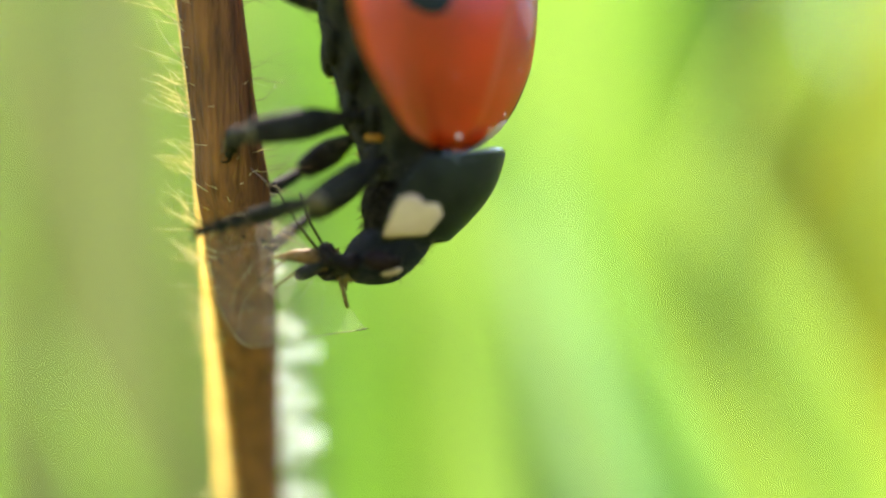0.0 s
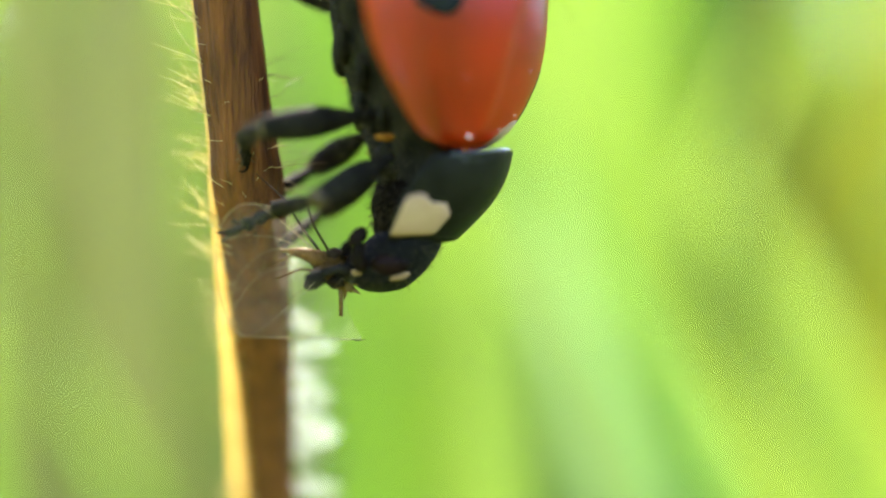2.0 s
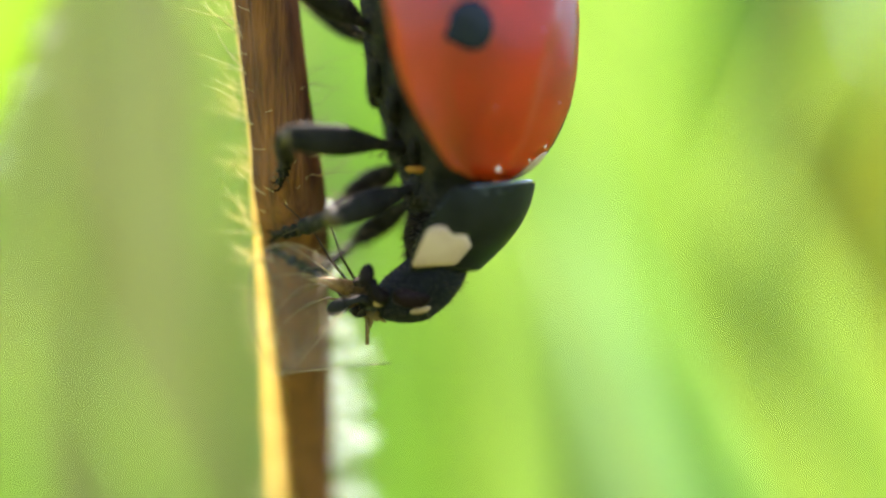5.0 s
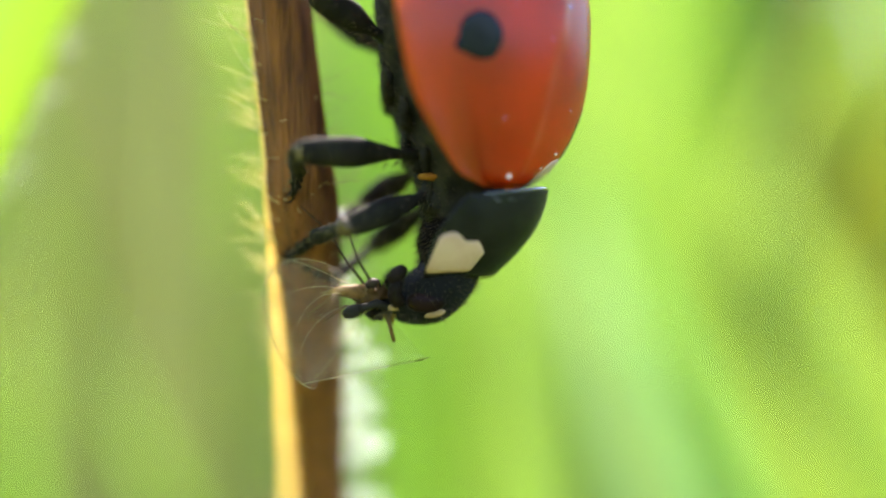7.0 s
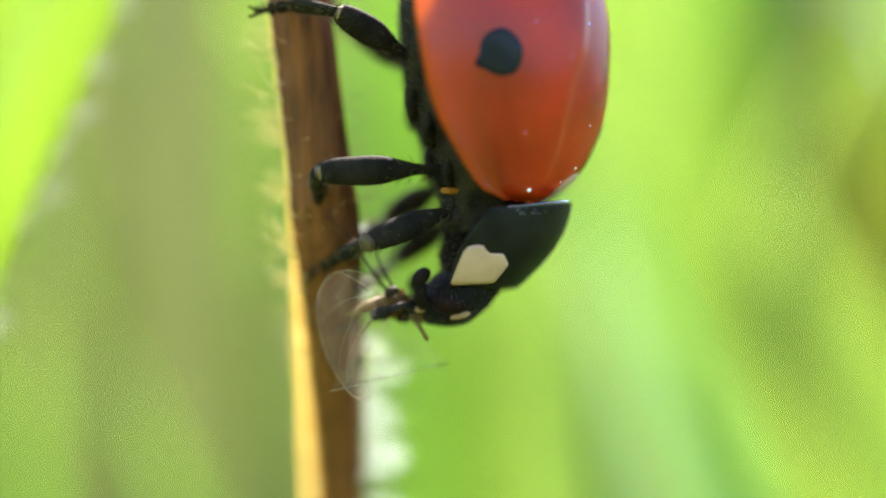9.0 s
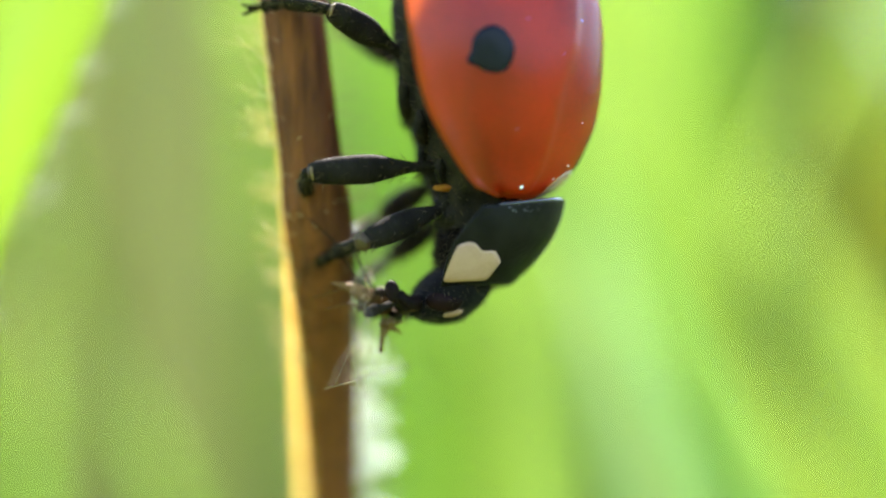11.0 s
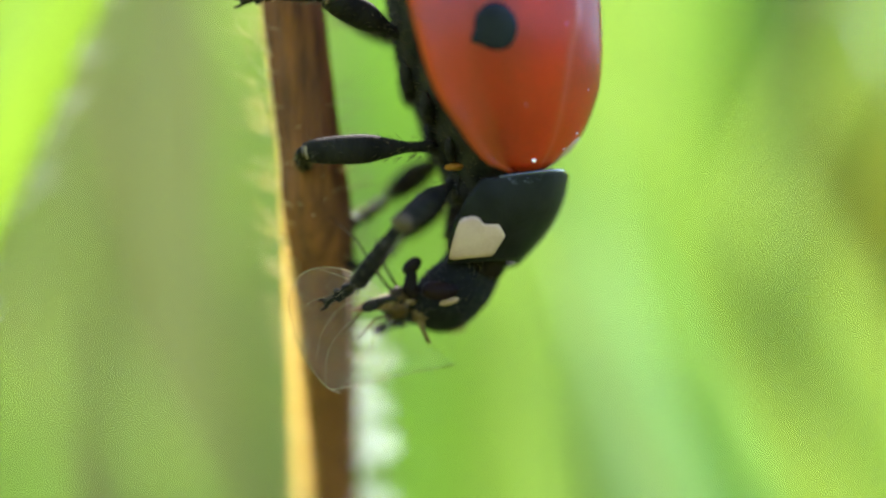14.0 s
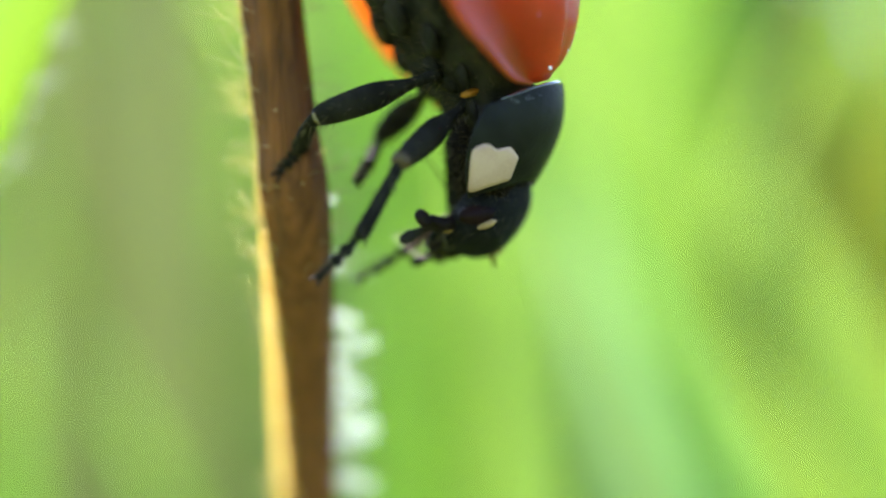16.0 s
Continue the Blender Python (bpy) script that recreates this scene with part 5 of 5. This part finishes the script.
    walk(far_front[0], [
        (0, aim((-1.000, 0.650, -0.150), (-2.090, 1.800, -0.880))),
        (0.5, aim((-1.000, 0.650, -0.150), (-2.090, 1.800, -0.880))),
        (1, aim((-1.000, 0.650, -0.150), (-2.090, 1.800, -0.880))),
        (1.5, aim((-1.000, 0.650, -0.150), (-2.090, 1.800, -0.880))),
        (2, aim((-1.000, 0.650, -0.150), (-2.090, 1.800, -0.880))),
        (2.5, aim((-1.000, 0.650, -0.150), (-2.090, 1.800, -0.880))),
        (3, aim((-1.000, 0.650, -0.150), (-2.090, 1.800, -0.880))),
        (3.5, aim((-1.000, 0.650, -0.150), (-2.090, 1.800, -0.880))),
        (4, aim((-1.000, 0.650, -0.150), (-2.090, 1.800, -0.880))),
        (6.5, aim((-1.000, 0.650, -0.150), (-2.090, 1.800, -0.880))),
        (7, aim((-1.000, 0.650, -0.150), (-2.090, 1.800, -0.880))),
        (7.5, aim((-1.000, 0.650, -0.150), (-2.090, 1.800, -0.880))),
        (8, aim((-1.000, 0.650, -0.150), (-2.090, 1.800, -0.880))),
        (8.5, aim((-1.000, 0.650, -0.150), (-2.090, 1.800, -0.880))),
        (9, aim((-1.000, 0.650, -0.150), (-2.090, 1.800, -0.880))),
        (11.5, aim((-1.000, 0.650, -0.150), (-2.090, 1.800, -0.880))),
        (12, aim((-1.000, 0.650, -0.150), (-2.090, 1.800, -0.880))),
        (12.5, aim((-1.000, 0.650, -0.150), (-2.090, 1.800, -0.880))),
        (13, aim((-1.000, 0.650, -0.150), (-2.090, 1.800, -0.880))),
        (13.5, aim((-1.000, 0.650, -0.150), (-2.090, 1.800, -0.880))),
        (14, aim((-1.000, 0.650, -0.150), (-2.090, 1.800, -0.880))),
        (14.5, aim((-1.000, 0.650, -0.150), (-2.090, 1.800, -0.880))),
        (15, aim((-1.000, 0.650, -0.150), (-2.090, 1.800, -0.880))),
        (15.5, aim((-1.142, 0.640, -0.392), (-1.619, 0.564, -2.068))),
        (16, aim((-1.000, 0.650, -0.150), (-1.648, 0.673, -1.769))),
    ])
    walk(far_front[1], [
        (0, aim((-2.090, 1.800, -0.880), (-2.800, 0.890, -1.490))),
        (0.5, aim((-2.090, 1.800, -0.880), (-2.800, 0.890, -1.490))),
        (1, aim((-2.090, 1.800, -0.880), (-2.800, 0.890, -1.490))),
        (1.5, aim((-2.090, 1.800, -0.880), (-2.800, 0.890, -1.490))),
        (2, aim((-2.090, 1.800, -0.880), (-2.800, 0.890, -1.490))),
        (2.5, aim((-2.090, 1.800, -0.880), (-2.800, 0.890, -1.490))),
        (3, aim((-2.090, 1.800, -0.880), (-2.800, 0.890, -1.490))),
        (3.5, aim((-2.090, 1.800, -0.880), (-2.800, 0.890, -1.490))),
        (4, aim((-2.090, 1.800, -0.880), (-2.800, 0.890, -1.490))),
        (6.5, aim((-2.090, 1.800, -0.880), (-2.800, 0.890, -1.490))),
        (7, aim((-2.090, 1.800, -0.880), (-2.800, 0.890, -1.490))),
        (7.5, aim((-2.090, 1.800, -0.880), (-2.800, 0.890, -1.490))),
        (8, aim((-2.090, 1.800, -0.880), (-2.800, 0.890, -1.490))),
        (8.5, aim((-2.090, 1.800, -0.880), (-2.800, 0.890, -1.490))),
        (9, aim((-2.090, 1.800, -0.880), (-2.800, 0.890, -1.490))),
        (11.5, aim((-2.090, 1.800, -0.880), (-2.800, 0.890, -1.490))),
        (12, aim((-2.090, 1.800, -0.880), (-2.800, 0.890, -1.490))),
        (12.5, aim((-2.090, 1.800, -0.880), (-2.800, 0.890, -1.490))),
        (13, aim((-2.090, 1.800, -0.880), (-2.800, 0.890, -1.490))),
        (13.5, aim((-2.090, 1.800, -0.880), (-2.800, 0.890, -1.490))),
        (14, aim((-2.090, 1.800, -0.880), (-2.800, 0.890, -1.490))),
        (14.5, aim((-2.090, 1.800, -0.880), (-2.800, 0.890, -1.490))),
        (15, aim((-2.090, 1.800, -0.880), (-2.800, 0.890, -1.490))),
        (15.5, aim((-1.619, 0.564, -2.068), (-2.751, 0.642, -2.722))),
        (16, aim((-1.648, 0.673, -1.769), (-2.588, 1.493, -2.168))),
    ])
    walk(far_front[2], [
        (0, aim((-2.800, 0.890, -1.490), (-3.500, 0.500, -1.100))),
        (0.5, aim((-2.800, 0.890, -1.490), (-3.500, 0.500, -1.100))),
        (1, aim((-2.800, 0.890, -1.490), (-3.500, 0.500, -1.100))),
        (1.5, aim((-2.800, 0.890, -1.490), (-3.500, 0.500, -1.100))),
        (2, aim((-2.800, 0.890, -1.490), (-3.500, 0.500, -1.100))),
        (2.5, aim((-2.800, 0.890, -1.490), (-3.500, 0.500, -1.100))),
        (3, aim((-2.800, 0.890, -1.490), (-3.500, 0.500, -1.100))),
        (3.5, aim((-2.800, 0.890, -1.490), (-3.500, 0.500, -1.100))),
        (4, aim((-2.800, 0.890, -1.490), (-3.500, 0.500, -1.100))),
        (6.5, aim((-2.800, 0.890, -1.490), (-3.500, 0.500, -1.100))),
        (7, aim((-2.800, 0.890, -1.490), (-3.500, 0.500, -1.100))),
        (7.5, aim((-2.800, 0.890, -1.490), (-3.500, 0.500, -1.100))),
        (8, aim((-2.800, 0.890, -1.490), (-3.500, 0.500, -1.100))),
        (8.5, aim((-2.800, 0.890, -1.490), (-3.500, 0.500, -1.100))),
        (9, aim((-2.800, 0.890, -1.490), (-3.500, 0.500, -1.100))),
        (11.5, aim((-2.800, 0.890, -1.490), (-3.500, 0.500, -1.100))),
        (12, aim((-2.800, 0.890, -1.490), (-3.500, 0.500, -1.100))),
        (12.5, aim((-2.800, 0.890, -1.490), (-3.500, 0.500, -1.100))),
        (13, aim((-2.800, 0.890, -1.490), (-3.500, 0.500, -1.100))),
        (13.5, aim((-2.800, 0.890, -1.490), (-3.500, 0.500, -1.100))),
        (14, aim((-2.800, 0.890, -1.490), (-3.500, 0.500, -1.100))),
        (14.5, aim((-2.800, 0.890, -1.490), (-3.500, 0.500, -1.100))),
        (15, aim((-2.800, 0.890, -1.490), (-3.500, 0.500, -1.100))),
        (15.5, aim((-2.751, 0.642, -2.722), (-3.552, 0.718, -3.104))),
        (16, aim((-2.588, 1.493, -2.168), (-3.449, 1.617, -2.355))),
    ])
    walk(prey, [
        (0, mm_pose(-0.480, -0.180, -0.658, 0, -25.0, 0)),
        (0.5, mm_pose(-0.585, -0.180, -0.647, 0, -18.0, 0)),
        (1, mm_pose(-0.632, -0.180, -0.619, 0, -11.0, 0)),
        (1.5, mm_pose(-0.628, -0.180, -0.562, 0, -4.0, 0)),
        (2, mm_pose(-0.632, -0.180, -0.811, 0, -11.0, 0)),
        (2.5, mm_pose(-0.702, -0.180, -1.161, 0, -18.0, 0)),
        (3, mm_pose(-0.929, -0.180, -1.513, 0, -15.3, 0)),
        (3.5, mm_pose(-0.851, -0.180, -1.380, 0, -12.7, 0)),
        (4, mm_pose(-0.887, -0.180, -1.291, 0, -10.0, 0)),
        (6.5, mm_pose(-0.806, -0.180, -1.044, 0, -20.0, 0)),
        (7, mm_pose(-0.805, -0.180, -1.070, 0, -25.3, 0)),
        (7.5, mm_pose(-0.816, -0.180, -1.083, 0, -30.7, 0)),
        (8, mm_pose(-0.787, -0.180, -1.127, 0, -36.0, 0)),
        (8.5, mm_pose(-0.763, -0.180, -1.026, 0, -39.0, 0)),
        (9, mm_pose(-0.769, -0.180, -0.947, 0, -42.0, 0)),
        (11.5, mm_pose(-0.994, -0.180, -0.959, 0, 0.0, 0)),
        (12, mm_pose(-0.994, -0.180, -1.065, 0, 0.0, 0)),
        (12.5, mm_pose(-0.992, -0.180, -1.128, 0, 0.0, 0)),
        (13, mm_pose(-0.832, -0.180, -1.167, 0, -22.5, 0)),
        (13.5, mm_pose(-0.686, -0.180, -1.149, 0, -45.0, 0)),
        (14, mm_pose(-0.560, -0.180, -1.150, 0, -37.5, 0)),
        (14.5, mm_pose(-0.377, -0.180, -1.070, 0, -30.0, 0)),
        (15, mm_pose(-0.266, -0.180, -1.070, 0, -30.0, 0)),
        (15.5, mm_pose(0.744, 0.350, -0.833, 0, -28.0, 0)),
        (16, mm_pose(1.044, 0.600, -0.137, 0, -28.0, 0)),
    ])
    walk(wing_up, [
        (0, pose(0, 0, 0, 0, 31.0, 0) @ pose(0, 0, 0, 0, 0, 10)),
        (0.5, pose(0, 0, 0, 0, 35.0, 0) @ pose(0, 0, 0, 0, 0, 10)),
        (1, pose(0, 0, 0, 0, 45.0, 0) @ pose(0, 0, 0, 0, 0, 10)),
        (1.5, pose(0, 0, 0, 0, 35.0, 0) @ pose(0, 0, 0, 0, 0, 10)),
        (2, pose(0, 0, 0, 0, 28.0, 0) @ pose(0, 0, 0, 0, 0, 8)),
        (2.5, pose(0, 0, 0, 0, 28.0, 0) @ pose(0, 0, 0, 0, 0, 5)),
        (3, pose(0, 0, 0, 0, 18.3, 0) @ pose(0, 0, 0, 0, 0, 0)),
        (3.5, pose(0, 0, 0, 0, 0.7, 0) @ pose(0, 0, 0, 0, 0, 15)),
        (4, pose(0, 0, 0, 0, 24.0, 0) @ pose(0, 0, 0, 0, 0, 38)),
        (6.5, pose(0, 0, 0, 0, 20.0, 0) @ pose(0, 0, 0, 0, 0, 0)),
        (7, pose(0, 0, 0, 0, 25.3, 0) @ pose(0, 0, 0, 0, 0, 22)),
        (7.5, pose(0, 0, 0, 0, 28.7, 0) @ pose(0, 0, 0, 0, 0, 28)),
        (8, pose(0, 0, 0, 0, 36.0, 0) @ pose(0, 0, 0, 0, 0, 35)),
        (8.5, pose(0, 0, 0, 0, 39.0, 0) @ pose(0, 0, 0, 0, 0, 35)),
        (9, pose(0, 0, 0, 0, 38.0, 0) @ pose(0, 0, 0, 0, 0, 48)),
        (11.5, pose(0, 0, 0, 0, 0.0, 0) @ pose(0, 0, 0, 0, 0, 79)),
        (12, pose(0, 0, 0, 0, 0.0, 0) @ pose(0, 0, 0, 0, 0, 79)),
        (12.5, pose(0, 0, 0, 0, 0.0, 0) @ pose(0, 0, 0, 0, 0, 77)),
        (13, pose(0, 0, 0, 0, 22.5, 0) @ pose(0, 0, 0, 0, 0, 70)),
        (13.5, pose(0, 0, 0, 0, 45.0, 0) @ pose(0, 0, 0, 0, 0, 55)),
        (14, pose(0, 0, 0, 0, 37.5, 0) @ pose(0, 0, 0, 0, 0, 12)),
        (14.5, pose(0, 0, 0, 0, 30.0, 0) @ pose(0, 0, 0, 0, 0, 16)),
        (15, pose(0, 0, 0, 0, 30.0, 0) @ pose(0, 0, 0, 0, 0, 16)),
        (15.3, pose(0, 0, 0, 0, 34.0, 0) @ pose(0, 0, 0, 0, 0, 0)),
        (15.4, pose(0, 0, 0, 0, 70.0, 0) @ pose(0, 0, 0, 0, 0, -40)),
        (15.5, pose(0, 0, 0, 0, 100.0, 0) @ pose(0, 0, 0, 0, 0, -80)),
        (16, pose(0, 0, 0, 0, 100.0, 0) @ pose(0, 0, 0, 0, 0, -82)),
    ])
    walk(wing_down, [
        (0, pose(0, 0, 0, 0, 33.0, 0) @ pose(0, 0, 0, 0, 0, 35)),
        (0.5, pose(0, 0, 0, 0, 35.0, 0) @ pose(0, 0, 0, 0, 0, 30)),
        (1, pose(0, 0, 0, 0, 45.0, 0) @ pose(0, 0, 0, 0, 0, 30)),
        (1.5, pose(0, 0, 0, 0, 35.0, 0) @ pose(0, 0, 0, 0, 0, 25)),
        (2, pose(0, 0, 0, 0, 28.0, 0) @ pose(0, 0, 0, 0, 0, 25)),
        (2.5, pose(0, 0, 0, 0, 28.0, 0) @ pose(0, 0, 0, 0, 0, 25)),
        (3, pose(0, 0, 0, 0, 14.3, 0) @ pose(0, 0, 0, 0, 0, 25)),
        (3.5, pose(0, 0, 0, 0, -3.3, 0) @ pose(0, 0, 0, 0, 0, 15)),
        (4, pose(0, 0, 0, 0, 28.0, 0) @ pose(0, 0, 0, 0, 0, 55)),
        (6.5, pose(0, 0, 0, 0, 20.0, 0) @ pose(0, 0, 0, 0, 0, 0)),
        (7, pose(0, 0, 0, 0, 25.3, 0) @ pose(0, 0, 0, 0, 0, 5)),
        (7.5, pose(0, 0, 0, 0, 30.7, 0) @ pose(0, 0, 0, 0, 0, 5)),
        (8, pose(0, 0, 0, 0, 36.0, 0) @ pose(0, 0, 0, 0, 0, 10)),
        (8.5, pose(0, 0, 0, 0, 39.0, 0) @ pose(0, 0, 0, 0, 0, 10)),
        (9, pose(0, 0, 0, 0, 42.0, 0) @ pose(0, 0, 0, 0, 0, 18)),
        (11.5, pose(0, 0, 0, 0, 6.0, 0) @ pose(0, 0, 0, 0, 0, 52)),
        (12, pose(0, 0, 0, 0, 4.0, 0) @ pose(0, 0, 0, 0, 0, 52)),
        (12.5, pose(0, 0, 0, 0, -4.0, 0) @ pose(0, 0, 0, 0, 0, 45)),
        (13, pose(0, 0, 0, 0, 24.5, 0) @ pose(0, 0, 0, 0, 0, 35)),
        (13.5, pose(0, 0, 0, 0, 47.0, 0) @ pose(0, 0, 0, 0, 0, 20)),
        (14, pose(0, 0, 0, 0, 37.5, 0) @ pose(0, 0, 0, 0, 0, 6)),
        (14.5, pose(0, 0, 0, 0, 30.0, 0) @ pose(0, 0, 0, 0, 0, 5)),
        (15, pose(0, 0, 0, 0, 30.0, 0) @ pose(0, 0, 0, 0, 0, 5)),
        (15.3, pose(0, 0, 0, 0, 36.0, 0) @ pose(0, 0, 0, 0, 0, 10)),
        (15.4, pose(0, 0, 0, 0, 65.0, 0) @ pose(0, 0, 0, 0, 0, -35)),
        (15.5, pose(0, 0, 0, 0, 93.0, 0) @ pose(0, 0, 0, 0, 0, -72)),
        (16, pose(0, 0, 0, 0, 93.0, 0) @ pose(0, 0, 0, 0, 0, -74)),
    ])
    for thin in prey_legs:
        walk(thin, [(t, pose(0, 0, 0, 0, turn, 0)) for t, turn in ((0, -0.0), (0.5, -7.0), (1, -14.0), (1.5, -21.0), (2, -14.0), (2.5, -7.0), (3, -9.7), (3.5, -12.3), (4, -15.0), (6.5, -5.0), (7, 0.3), (7.5, 5.7), (8, 11.0), (8.5, 14.0), (9, 17.0), (11.5, -25.0), (12, -25.0), (12.5, -25.0), (13, -2.5), (13.5, 20.0), (14, 12.5), (14.5, 5.0), (15, 5.0), (15.5, 3.0), (16, 3.0))])
    for feeler, side, lag in zip(antennae, (-1, 1), (0, -12)):
        walk(feeler, [(t, Matrix.Translation(ANTENNA[side] * MM) @ pose(0, 0, 0, 0, turn + lag, 0)) for t, turn in ((0, -75), (0.5, 0), (1, -10), (1.5, -35), (2, -5), (2.25, -55), (2.5, -105), (3, -85), (3.5, -70), (4, -65), (6.5, 0), (7, 0), (7.5, -5), (8, -60), (8.5, -10), (9, -5), (11.5, -70), (12, -70), (12.5, -70), (13, -65), (13.5, -50), (14, 0), (14.25, -40), (14.5, -85), (15, -80), (15.5, -100), (16, -78))])


ground()
stand()
backdrop_blades()
stalk()
near_leaf()
bug, shield, hd, near_front, near_mid, far_front, throat, antennae = ladybird()
prey, wing_up, wing_down, prey_legs = aphid()
motions()
